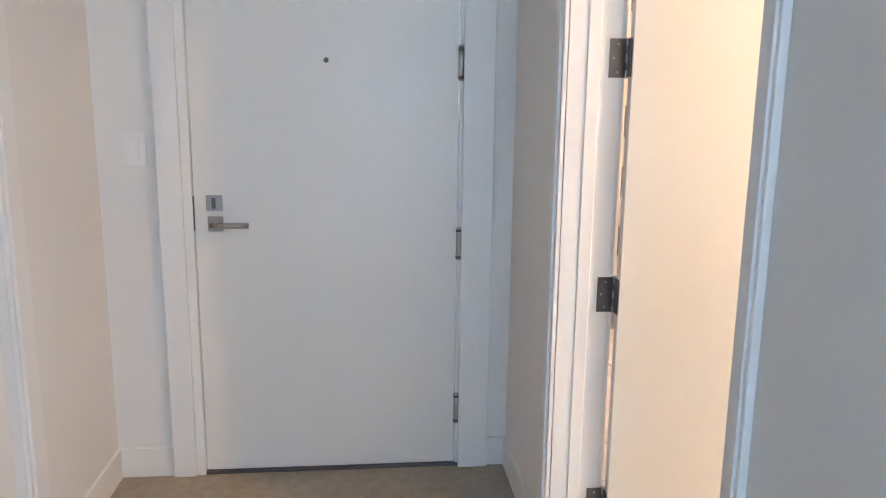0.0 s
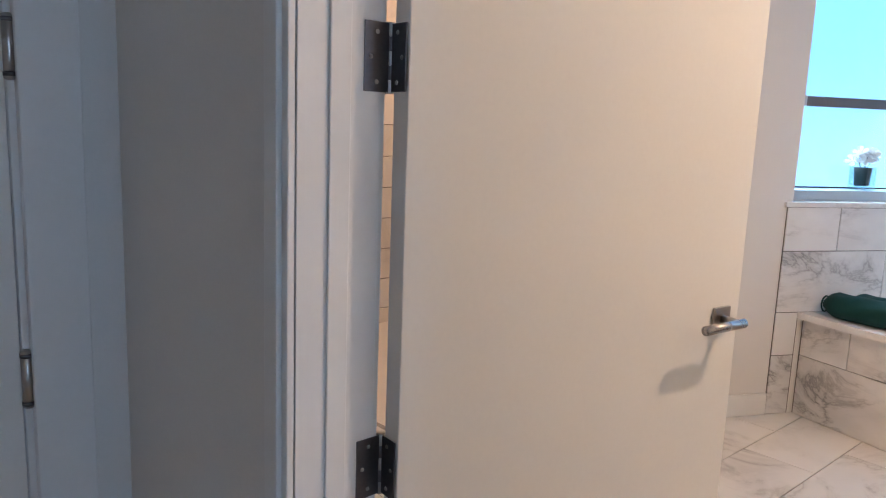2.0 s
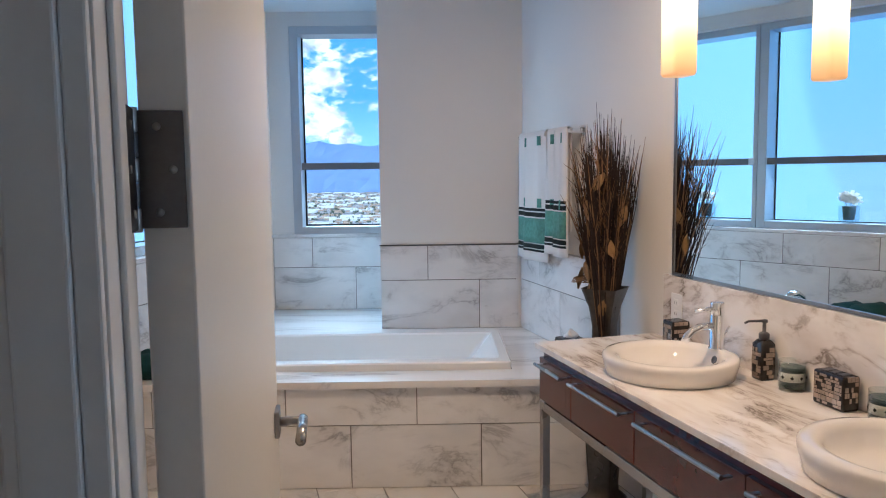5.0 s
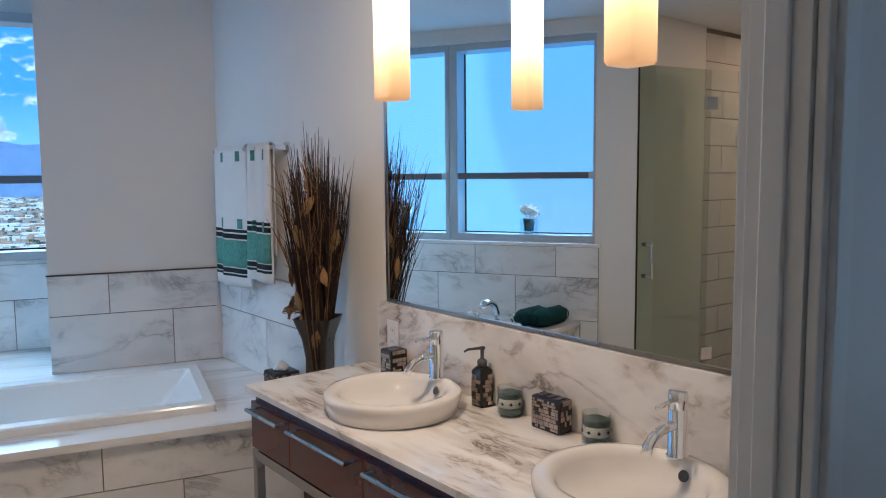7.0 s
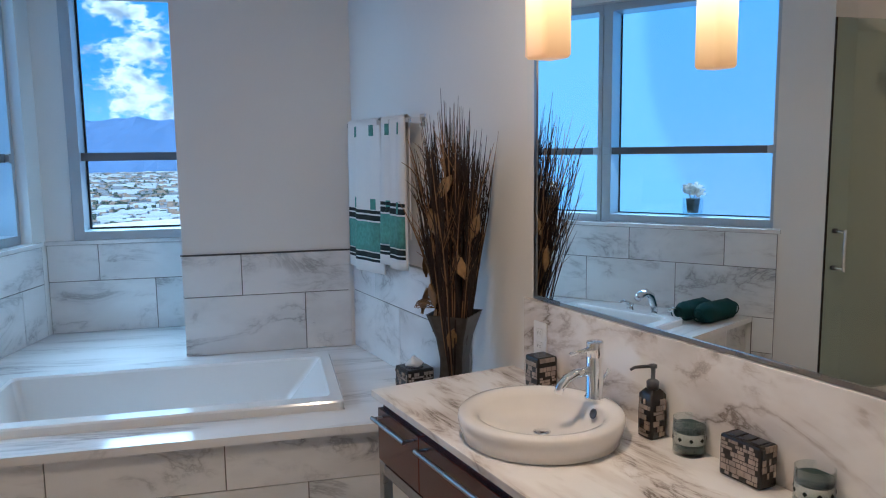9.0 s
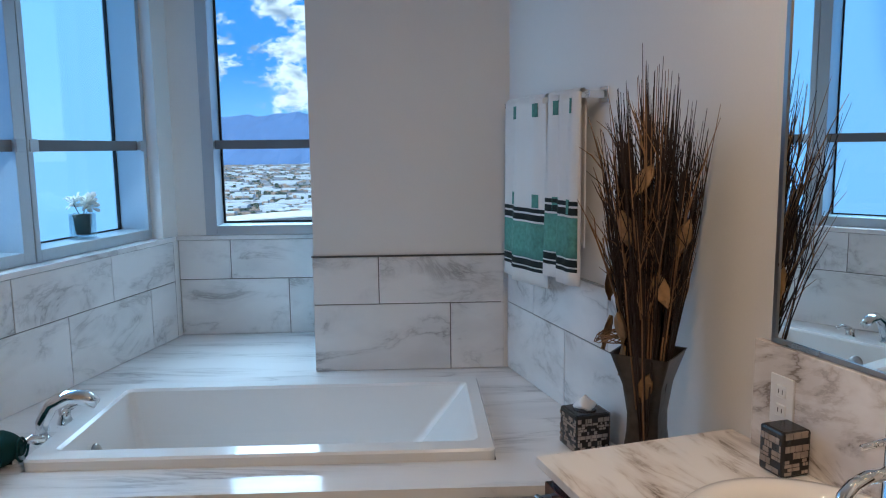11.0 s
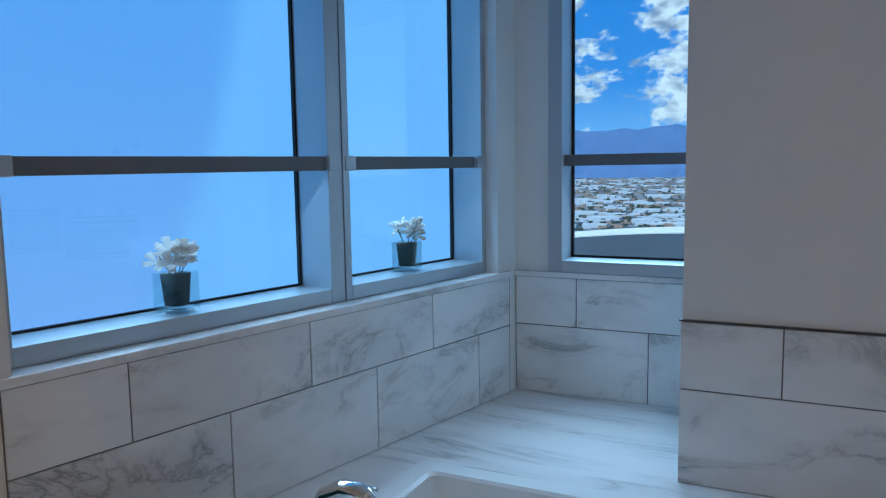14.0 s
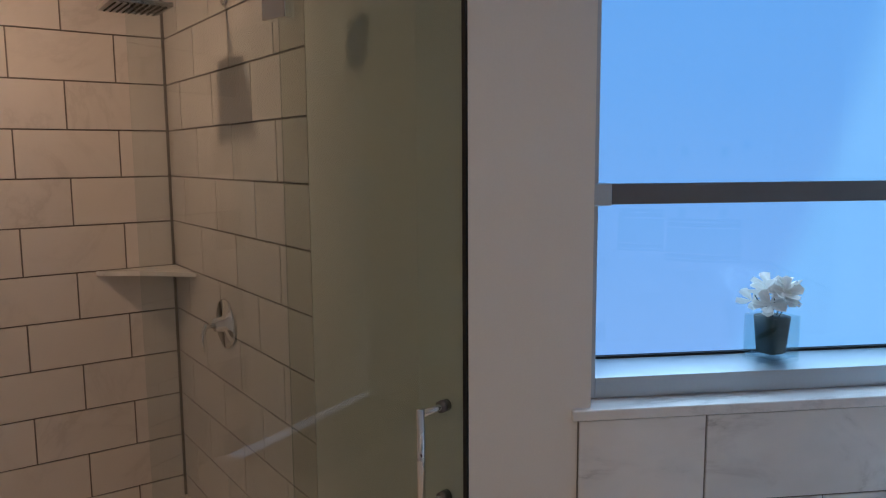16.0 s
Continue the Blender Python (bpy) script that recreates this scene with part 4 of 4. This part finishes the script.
def hang(name, va, vb, bottom, seed, label):
    g = group_ob(name, MR @ Matrix.Translation((W - 0.062, va, 1.688)))
    wdt, drop = vb - va, 1.688 - bottom
    n = 26

    def bulge(f, k):
        return (0.006 + 0.022 * k) * math.sin(f * 7.0 + seed) * 0.6 + 0.006 * math.sin(f * 17 + seed)

    def sheet(nm, z_hi, z_lo, material, off, thick, f0=0.0, f1=1.0, rows=14):
        vs, fs = [], []
        for j in range(rows + 1):
            z = z_hi + (z_lo - z_hi) * j / rows
            k = -z / drop
            for i in range(n + 1):
                f = f0 + (f1 - f0) * i / n
                spread = (f - 0.5) * wdt * (0.95 + 0.12 * k) + wdt / 2
                vs.append((-0.013 - off - 0.010 * k + bulge(f, k), spread, z))
        for j in range(rows):
            for i in range(n):
                a = j * (n + 1) + i
                fs.append((a, a + 1, a + n + 2, a + n + 1))
        ob = mesh_ob(nm, vs, fs, material, None, g, True)
        so = ob.modifiers.new("thick", "SOLIDIFY")
        so.thickness = thick
        so.offset = 0.0
        return ob
    sheet("cloth", 0.0, -drop, WHITET, 0.0, 0.006, rows=20)
    # the fold over the bar and the back drop
    vs, fs = [], []
    for j in range(7):
        a = math.pi * j / 6
        for i in range(n + 1):
            vs.append((-0.0005 - 0.0125 * math.cos(a), (i / n - 0.5) * wdt * 0.95 + wdt / 2, 0.012 * math.sin(a)))
    for j in range(6):
        for i in range(n):
            a = j * (n + 1) + i
            fs.append((a, a + 1, a + n + 2, a + n + 1))
    mesh_ob("fold", vs, fs, WHITET, None, g, True)
    box("back", (0.010, 0.01, -drop * 0.8), (0.016, wdt - 0.01, 0.0), WHITET, None, g, 0.001)
    zb = 1.04 - 1.688 + (bottom - 0.96) * 0.9
    for z0_, z1_, mt in ((0.215, 0.200, BLACKB), (0.192, 0.168, BLACKB), (0.160, 0.022, TEALB), (0.016, -0.008, BLACKB), (-0.014, -0.026, BLACKB)):
        sheet("band", zb + z0_, zb + z1_, mt, 0.0046, 0.0026, 0.02, 0.98, rows=4)
    for f in (0.2, 0.75):
        for z0_ in (-0.02, -0.36):
            sheet("motif", z0_, z0_ - 0.05, TEALB, 0.0046, 0.0026, f - 0.05, f + 0.05, rows=3)
    tagged(g, label, "towel", "towels on the bar")


hang("hand_towel", 3.725, 4.115, 0.98, 1.0, "white hanging towel with teal and black woven bands")
hang("hand_towel", 3.455, 3.71, 1.035, 2.6, "white towel with teal band hanging folded")


# ---- vase with dried reeds ----
def vase():
    g = group_ob("floor_vase", MR @ Matrix.Translation((1.125, 2.885, 0)) @ Matrix.Rotation(radians(38), 4, "Z"))
    VS = 0.75
    lathe("body", [(r_ * VS, z_) for r_, z_ in [(0.0, 0.0), (0.105, 0.0), (0.108, 0.018), (0.098, 0.030), (0.070, 0.055), (0.066, 0.09), (0.076, 0.20), (0.088, 0.38), (0.096, 0.47), (0.092, 0.54),
                   (0.072, 0.65), (0.057, 0.75), (0.056, 0.80), (0.070, 0.88), (0.104, 0.965), (0.108, 0.968), (0.100, 0.966), (0.064, 0.88), (0.05, 0.78), (0.0, 0.74)]], VASE, None, g, 48, square=0.92)
    bm = bmesh.new()
    for face in range(4):
        m = Matrix.Rotation(radians(90 * face), 4, "Z")
        for k in range(4):
            z = 0.16 + 0.10 * k
            pts = [m @ Vector((0.028 * math.sin(a * 1.7 + k) * (1 - a / 9), -0.0555 - 0.036 * (z - 0.16), z + 0.05 * math.cos(a) * (1 - a / 9))) for a in [q * 0.6 for q in range(12)]]
            add_tube(bm, pts, 0.0035, 6)
    tagged(bm_ob("scroll_relief", bm, VASE, None, g, True), kind="stuff")
    return tagged(g, "tall dark pewter vase with flared square mouth", "vase")


vase()


def reeds():
    rng = random.Random(9)
    g = group_ob("dried_reeds", MR @ Matrix.Translation((1.125, 2.885, 0.70)))
    for nm, mt, count, rad in (("dark_stems", REED, 260, 0.0028), ("tan_stems", REED2, 60, 0.0026)):
        bm = bmesh.new()
        for i in range(count):
            a = rng.uniform(0, 2 * math.pi)
            q = math.sqrt(rng.random())
            top = rng.uniform(0.66, 1.06) - 0.16 * q
            r0, r1 = 0.026 * q, 0.128 * q + rng.uniform(-0.02, 0.02)
            if nm == "tan_stems" and i < 8:
                r1 *= 1.5
            lean = rng.uniform(-0.075, 0.06)
            pts = []
            for k in range(6):
                f = k / 5
                r = r0 + (r1 - r0) * (f ** 1.1)
                w = 0.012 * math.sin(f * 5 + i)
                x = min(r * math.cos(a) + w + lean * f, 0.155)
                pts.append((x, r * math.sin(a) + w + lean * f, top * f + 0.02))
            add_tube(bm, pts, [rad, rad, rad, rad * 0.9, rad * 0.7, rad * 0.25], 4, False)
            for _ in range(3):
                p = Vector(pts[rng.randint(3, 4)])
                d = Vector((rng.uniform(-0.05, 0.03), rng.uniform(-0.05, 0.05), rng.uniform(0.06, 0.14)))
                add_tube(bm, [p, p + d * 0.6, p + d + Vector((0, rng.uniform(-0.015, 0.015), 0))], [rad * 0.6, rad * 0.5, rad * 0.2], 3, False)
        bm_ob(nm, bm, mt, None, g)
    bm = bmesh.new()
    for (a, z, r) in [(a_, z_, r_ * 0.8) for a_, z_, r_ in ((0.4, 0.62, 0.13), (2.6, 0.52, 0.14), (3.3, 0.34, 0.12), (3.9, 0.72, 0.13), (4.4, 0.45, 0.13), (3.0, 0.25, 0.09), (4.9, 0.58, 0.14), (2.2, 0.30, 0.15), (3.6, 0.60, 0.15), (4.0, 0.18, 0.08), (1.9, 0.43, 0.17))]:
        c = Vector((min(r * math.cos(a), 0.14), r * math.sin(a), z))
        m = Matrix.Translation(c) @ Euler((rng.uniform(-0.5, 0.5), rng.uniform(-0.4, 0.4), a)).to_matrix().to_4x4()
        prof = [(0.0, -0.05), (0.014, -0.025), (0.02, 0.0), (0.016, 0.025), (0.0, 0.05)]
        for (w0, z0_), (w1, z1_) in zip(prof, prof[1:]):
            for sgn in (-1, 1):
                q = [m @ Vector((0.004 * sgn * (w0 > 0), -w0, z0_)), m @ Vector((0.006 * sgn, 0, z0_)), m @ Vector((0.006 * sgn, 0, z1_)), m @ Vector((0.004 * sgn * (w1 > 0), -w1, z1_))]
                bm.faces.new([bm.verts.new(p) for p in q])
                q = [m @ Vector((0.004 * sgn * (w0 > 0), w0, z0_)), m @ Vector((0.006 * sgn, 0, z0_)), m @ Vector((0.006 * sgn, 0, z1_)), m @ Vector((0.004 * sgn * (w1 > 0), w1, z1_))]
                bm.faces.new([bm.verts.new(p) for p in q])
    bm_ob("leaves", bm, POD, None, g, True)
    bm = bmesh.new()
    for k in range(9):
        pts = [(-0.07 + 0.035 * math.cos(a + k) * (1 + 0.1 * k % 3), 0.05 + 0.035 * math.sin(a + k), 0.30 + 0.012 * math.sin(2 * a + k)) for a in [q * 0.6 for q in range(11)]]
        add_tube(bm, pts, 0.0016, 4, False)
    bm_ob("curled_vine", bm, REED2, None, g)
    # loose stalks arching out over the towels and towards the room
    bm = bmesh.new()
    for du, dv, h, rad in ((-0.05, 0.27, 0.92, 0.0045), (-0.07, 0.20, 0.78, 0.004), (-0.02, 0.22, 1.00, 0.003), (-0.20, -0.06, 0.86, 0.003), (-0.14, -0.17, 0.96, 0.003), (-0.17, 0.10, 0.70, 0.0035),
                           (0.04, -0.20, 0.90, 0.0028), (-0.10, -0.22, 0.72, 0.0026)):
        pts = [(du * f ** 1.5, dv * f ** 1.4 + 0.012 * math.sin(4 * f), h * f - 0.05 * f ** 5 + 0.02) for f in [q / 10 for q in range(11)]]
        add_tube(bm, pts, [rad * (1.15 - 0.2 * abs(q - 5) / 5 - 0.75 * (q / 10) ** 3) for q in range(11)], 6)
        for q in (6, 7, 8):
            p = Vector(pts[q])
            d = Vector((rng.uniform(-0.05, 0.02), rng.uniform(-0.05, 0.05), rng.uniform(0.05, 0.10)))
            add_tube(bm, [p, p + d * 0.6, p + d + Vector((-0.01, 0.012, -0.004))], [rad * 0.5, rad * 0.4, rad * 0.15], 4, False)
    bm_ob("arching_stalks", bm, REED2, None, g, True)
    tagged(g, "dense bundle of dark dried reeds with tan leaves", "dried plant")


reeds()
# slim tile edge strip behind the vase
S(box("trim_tile_edge", (W - 0.014, 3.040, 0.0), (W, 3.052, CAP + 0.002), NICKEL, MR), "thin metal edge strip ending the wall tiles", "trim")


# ---- on the tub deck ----
def tissue_box():
    g = group_ob("tissue_box", MR @ Matrix.Translation((1.175, 3.33, DECK)))
    box("body", (-0.062, -0.062, 0), (0.062, 0.062, 0.13), MOSB, None, g, 0.01)
    chips(g, 0.124, 0.124, 0.13, 21)
    lathe("opening", [(0.035, 0.13), (0.038, 0.132), (0.03, 0.133)], DARKST, None, g, 24)
    vs, fs = [], []
    n = 14
    for j in range(5):
        for i in range(n):
            a = 2 * math.pi * i / n
            r = (0.024, 0.034, 0.03, 0.02, 0.005)[j] * (1 + 0.28 * math.sin(3 * a + j))
            vs.append((r * math.cos(a), r * math.sin(a), 0.128 + 0.011 * j + 0.006 * math.sin(2 * a)))
    for j in range(4):
        for i in range(n):
            k = (i + 1) % n
            fs.append((j * n + i, j * n + k, (j + 1) * n + k, (j + 1) * n + i))
    mesh_ob("tissue", vs, fs, TISSUE, None, g, True)
    tagged(g, "black mosaic tissue box cover with white tissue", "tissue box")


tissue_box()


def towel_roll(x, y, length, turn, r=0.062):
    g = group_ob("rolled_towel", Matrix.Translation((x, y, DECK + r)) @ Matrix.Rotation(radians(turn), 4, "Z"))
    vs, fs = [], []
    n, m_ = 36, 24
    for j in range(m_ + 1):
        f = j / m_
        e = min(1, 6 * f, 6 * (1 - f)) ** 0.35 if 0 < f < 1 else 0.35
        for i in range(n):
            a = 2 * math.pi * i / n
            rr = r * e * (1 + 0.04 * math.sin(5 * a + 9 * f) + 0.03 * math.sin(13 * f + a)) - 0.006 * math.exp(-((a - 1.2) / 0.12) ** 2)
            vs.append(((f - 0.5) * length, rr * math.cos(a), max(rr * math.sin(a), -r)))
    for j in range(m_):
        for i in range(n):
            k = (i + 1) % n
            fs.append((j * n + i, j * n + k, (j + 1) * n + k, (j + 1) * n + i))
    fs.append(tuple(range(n)))
    fs.append(tuple(m_ * n + i for i in range(n)))
    mesh_ob("roll", vs, fs, TEAL, None, g, True)
    bm = bmesh.new()
    for s in (-1, 1):
        pts = [(s * (length / 2 + 0.001), (0.008 + 0.0032 * a) * math.cos(a), (0.008 + 0.0032 * a) * math.sin(a)) for a in [0.5 * q for q in range(26)]]
        add_tube(bm, pts, 0.004, 5, False)
    tagged(bm_ob("coil", bm, TEAL, None, g), kind="stuff")
    tagged(g, "dark green rolled bath towel lying on the deck", "towel", "rolled towels on the deck")


towel_roll(-1.73, 3.345, 0.34, 8)
towel_roll(-1.70, 3.475, 0.32, 4, 0.058)


def tub_filler():
    g = group_ob("tub_faucet", Matrix.Translation((-1.562, 3.66, DECK)) @ Matrix.Scale(1.3, 4))
    lathe("base", [(0.026, 0), (0.026, 0.012), (0.018, 0.018), (0.0, 0.018)], CHROME, Matrix.Translation((0, 0, 0)), g, 24)
    tube("spout", [(0, 0, 0.015), (0.004, 0.0, 0.06), (0.03, 0.0, 0.105), (0.075, 0.0, 0.128), (0.12, 0.0, 0.125), (0.148, 0.0, 0.108)], [0.017, 0.017, 0.018, 0.019, 0.019, 0.015], CHROME, None, g, 18)
    for y in (-0.13, 0.13):
        lathe("handle_base", [(0.022, 0), (0.022, 0.01), (0.015, 0.03), (0.017, 0.05), (0, 0.055)], CHROME, Matrix.Translation((0, y, 0)), g, 20)
        tube("handle", [(0, y, 0.046), (0.04, y + 0.01, 0.064), (0.066, y + 0.016, 0.058)], [0.011, 0.009, 0.007], CHROME, None, g, 12)
    tagged(g, "chrome arched tub faucet with two handles", "tub faucet")


tub_filler()


# ---- flowers on the window sill ----
def flower_vase(s, seed):
    rng = random.Random(seed)
    g = group_ob("flower_vase", ML @ Matrix.Translation((s, 0.150, CAP + 0.076)) @ Matrix.Rotation(radians(20), 4, "Z"))
    a, h, t = 0.046, 0.115, 0.004
    boxes("glass", [((-a, -a, 0), (a, a, 0.012)), ((-a, -a, 0.012), (-a + t, a, h)), ((a - t, -a, 0.012), (a, a, h)), ((-a + t, -a, 0.012), (a - t, -a + t, h)), ((-a + t, a - t, 0.012), (a - t, a, h))],
          CGLASS, None, g)
    lathe("leaf_wrap", [(0.0, 0.02), (0.030, 0.02), (0.038, 0.112), (0.0, 0.112)], LEAFD, None, g, 20, square=0.6)
    bm = bmesh.new()
    for k in range(16):
        an, el = rng.uniform(0, 2 * math.pi), rng.uniform(0.1, 1.3)
        c = Vector((0.05 * math.cos(an) * math.cos(el * 0.8), 0.05 * math.sin(an) * math.cos(el * 0.8), 0.122 + 0.052 * math.sin(el) + rng.uniform(0, 0.02)))
        m = Matrix.Translation(c) @ Euler((rng.uniform(-0.9, 0.9), rng.uniform(-0.9, 0.9), an)).to_matrix().to_4x4()
        for p in range(5):
            pa = 2 * math.pi * p / 5
            ctr = m @ Vector((0, 0, 0))
            rim = [m @ Vector((0.040 * math.cos(pa + q) * w, 0.040 * math.sin(pa + q) * w, hh)) for q, w, hh in ((-0.5, 0.55, 0.004), (-0.35, 0.95, 0.009), (0, 1.08, 0.006), (0.35, 0.95, 0.009), (0.5, 0.55, 0.004))]
            vs = [bm.verts.new(ctr)] + [bm.verts.new(q) for q in rim]
            for i in range(1, 5):
                bm.faces.new((vs[0], vs[i], vs[i + 1]))
    ob = bm_ob("petals", bm, PETAL, None, g)
    so = ob.modifiers.new("thick", "SOLIDIFY")
    so.thickness = 0.0008
    bm = bmesh.new()
    for k in range(5):
        an = k * 1.3
        add_tube(bm, [(0.01 * math.cos(an), 0.01 * math.sin(an), 0.10), (0.03 * math.cos(an), 0.03 * math.sin(an), 0.14), (0.045 * math.cos(an), 0.045 * math.sin(an), 0.165)], 0.0015, 5)
    bm_ob("stems", bm, LEAFD, None, g)
    tagged(g, "square glass vase with white silk orchids on sill", "flower vase", "flower vases on the sill")


flower_vase(-1.515, 2)
flower_vase(-0.50, 6)


# ---- shower ----
def shower():
    d = (Vector((-0.882, -0.472, 0))).normalized()
    ang = math.atan2(d.y, d.x)
    MD = Matrix.Translation(J) @ Matrix.Rotation(ang, 4, "Z")
    S(box("shower_curb", (-0.02, -0.05, -0.009), (1.55, 0.07, 0.09), FLOORM, MD, None, 0.003), "pale marble shower curb", "curb")
    g = group_ob("shower_door", MD)
    box("pane", (0.012, -0.005, 0.10), (0.645, 0.005, 2.26), SGLASS, None, g)
    box("seal", (0.002, -0.006, 0.10), (0.012, 0.006, 2.26), SEAL, None, g)
    for y in (-1, 1):
        bm = bmesh.new()
        add_tube(bm, [(0.075, y * 0.075, 0.835), (0.075, y * 0.075, 1.075)], 0.0095, 14)
        bm_ob("pull", bm, CHROME, None, g, True)
    for z in (0.847, 1.063):
        tube("pull_arm", [(0.075, -0.075, z), (0.075, 0.075, z)], 0.008, CHROME, None, g, 12)
        tube("grommet", [(0.075, -0.012, z), (0.075, 0.012, z)], 0.014, DARKST, None, g, 16)
    for z in (0.25, 2.03):
        box("hinge", (0.60, -0.016, z - 0.045), (0.70, 0.016, z + 0.045), CHROME, None, g, 0.002)
    tagged(g, "frameless greenish glass shower door with chrome pull, closed", "shower door")
    p = group_ob("glass_screen", MD)
    box("pane", (0.652, -0.005, 0.10), (1.50, 0.005, 2.26), CGLASS, None, p)
    tagged(p, "fixed clear glass shower panel", "glass panel")
    # valve, shower head, corner shelf on the side wall
    v = group_ob("shower_valve", MSH @ Matrix.Translation((1.57, -0.009, 0.98)))
    lathe("plate", [(0.096, 0.0), (0.10, 0.004), (0.094, 0.012), (0.03, 0.016), (0.026, 0.05), (0.0, 0.05)], CHROME, Matrix.Rotation(radians(-90), 4, "X"), v, 40)
    tube("lever", [(0.0, 0.045, 0), (0.0, 0.085, 0.0), (0.0, 0.095, -0.03), (0.0, 0.095, -0.10)], [0.011, 0.010, 0.008, 0.006], CHROME, None, v, 12)
    tagged(v, "round chrome shower valve with lever on tiled wall", "shower valve")
    s = group_ob("rain_shower", MSH @ Matrix.Translation((1.45, -0.009, 2.20)))
    lathe("flange", [(0.03, 0.0), (0.03, 0.008), (0.0, 0.01)], CHROME, Matrix.Rotation(radians(-90), 4, "X"), s, 24)
    tube("arm", [(0, 0.0, 0), (0, 0.22, 0.01), (0, 0.30, -0.01), (0, 0.31, -0.06)], 0.011, CHROME, None, s, 12)
    box("plate", (-0.10, 0.21, -0.075), (0.10, 0.41, -0.06), NICKEL, None, s, 0.003)
    bm = bmesh.new()
    for i in range(9):
        for j in range(9):
            x, y = -0.08 + 0.02 * i, 0.23 + 0.02 * j
            add_box(bm, (x - 0.003, y - 0.003, -0.079), (x + 0.003, y + 0.003, -0.0752))
    bm_ob("nozzles", bm, SEAL, None, s)
    tagged(s, "square nickel rain shower head on a wall arm", "shower head")
    sh = prism("corner_shelf", [[(KD - 0.011, -0.009), (KD - 0.32, -0.009), (KD - 0.14, 0.16), (KD - 0.011, 0.33)]], 1.118, 1.138, FLOORM, MSH)
    tagged(sh, "small marble corner shelf in the shower", "shelf")


shower()

# ---- tiles, last ----
MW = MR @ Matrix.Translation((W, 0, 0)) @ Matrix.Rotation(radians(-90), 4, "Z")
MID = 0.823


def bed(parent, m, a0, a1, z0, z1, mt=None):
    ob = box("tile_bed", (a0, -0.0045, z0), (a1, 0.001, z1), mt or GROUT2, m, parent)
    ob.matrix_parent_inverse = parent.matrix_basis.inverted()


bed(wall_west, ML, -2.06, -0.002, DECK + 0.001, CAP - 0.001)
bed(wall_west, ML, -2.06, -1.93, 0.001, DECK + 0.0005)
wall_tiles(wall_west, ML, [(DECK, MID, (-2.06, -1.46, -0.85, -0.24, -0.009)), (MID, CAP, (-2.06, -1.758, -1.15, -0.537, -0.009)), (0.0, 0.303, (-2.06, -1.935)), (0.303, DECK, (-2.06, -1.935))], TILE)
MN = Matrix.Translation((0, 5.18, 0))
bed(wall_north, MN, -1.545, -0.73, DECK + 0.001, CAP - 0.001)
wall_tiles(wall_north, MN, [(DECK, MID, (-1.545, -0.965, -0.729)), (MID, CAP, (-1.545, -1.27, -0.729))], TILE)
MP = Matrix.Translation((0, 4.445, 0))
bed(pier, MP, -0.728, 0.10, DECK + 0.001, CAP - 0.001)
wall_tiles(pier, MP, [(DECK, MID, (-0.735, -0.127, 0.115)), (MID, CAP, (-0.735, -0.443, 0.115))], TILE)
S(box("trim_pier_edge", (-0.737, 4.434, CAP), (0.115, 4.447, CAP + 0.006), DARKST), "thin dark metal strip on top of pier tiles", "trim")
S(box("trim_wall_edge", (W - 0.011, 3.05, CAP), (W + 0.002, 4.29, CAP + 0.005), NICKEL, MR), "thin metal strip on top of wall tiles", "trim")
bed(wall_east, MW, -4.29, -3.05, 0.001, CAP - 0.001)
wall_tiles(wall_east, MW, [(DECK, MID, (-4.29, -3.69, -3.08, -3.05)), (MID, CAP, (-4.29, -3.98, -3.37, -3.05))], TILE)
MF = Matrix.Translation((0, FY + 0.009, 0))
x_r = xr(FY) - 0.004
wall_tiles(skirt, MF, [(0.0, 0.303, (xl(FY) + 0.01, -1.41, -0.80, -0.19, x_r)), (0.303, DECK - 0.032, (xl(FY) + 0.01, -1.72, -1.10, -0.49, 0.12, x_r))], TILE)
# floor tiles
k = 0
for i in range(-12, 5):
    u0 = -0.088 + 0.305 * i
    off = 0.0 if i % 2 else 0.305
    for j in range(6):
        v0 = 0.62 + 0.61 * j - off
        v1 = v0 + 0.61
        v0 = max(v0, 0.552)
        c = uv(u0 + 0.15, (v0 + v1) / 2)
        if u0 > 1.2 or v1 < 0.7 or c.y > 3.8 or c.x < -3.0:
            continue
        tile_piece(floor, 0.305 if u0 + 0.305 < W else W - u0, v1 - v0, 0.009, MR @ Matrix.Translation((u0, v0, 0.0)), FLOORM, axis="y")
# shower tiles
MSW = MSH @ Matrix.Translation((0, -0.02, 0)) @ Matrix.Rotation(math.pi, 4, "Z")
bed(shower_side, MSW, -KD, -0.80, 0.021, CEIL - 0.01, GROUT)
rows_s, rows_b = [], []
for r_ in range(-1, 12):
    z = 0.123 + 0.203 * r_
    o = 0.203 if r_ % 2 else 0.0
    js = [-KD] + [q for q in [-KD + 0.20 + o + 0.406 * i_ for i_ in range(6)] if -KD + 0.05 < q < -0.85] + [-0.80]
    rows_s.append((z, z + 0.203, js))
    jb = [0.0] + [0.203 + (0.203 - o) + 0.406 * i_ for i_ in range(4)]
    rows_b.append((z, z + 0.203, jb))
wall_tiles(shower_side, MSW, rows_s, SHOWERT)
MSB = MSH @ Matrix.Translation((KD, 0, 0)) @ Matrix.Rotation(radians(-90), 4, "Z")
wall_tiles(shower_back, MSB, [(a, b_, [-q for q in reversed(js)]) for a, b_, js in rows_b], SHOWERT)
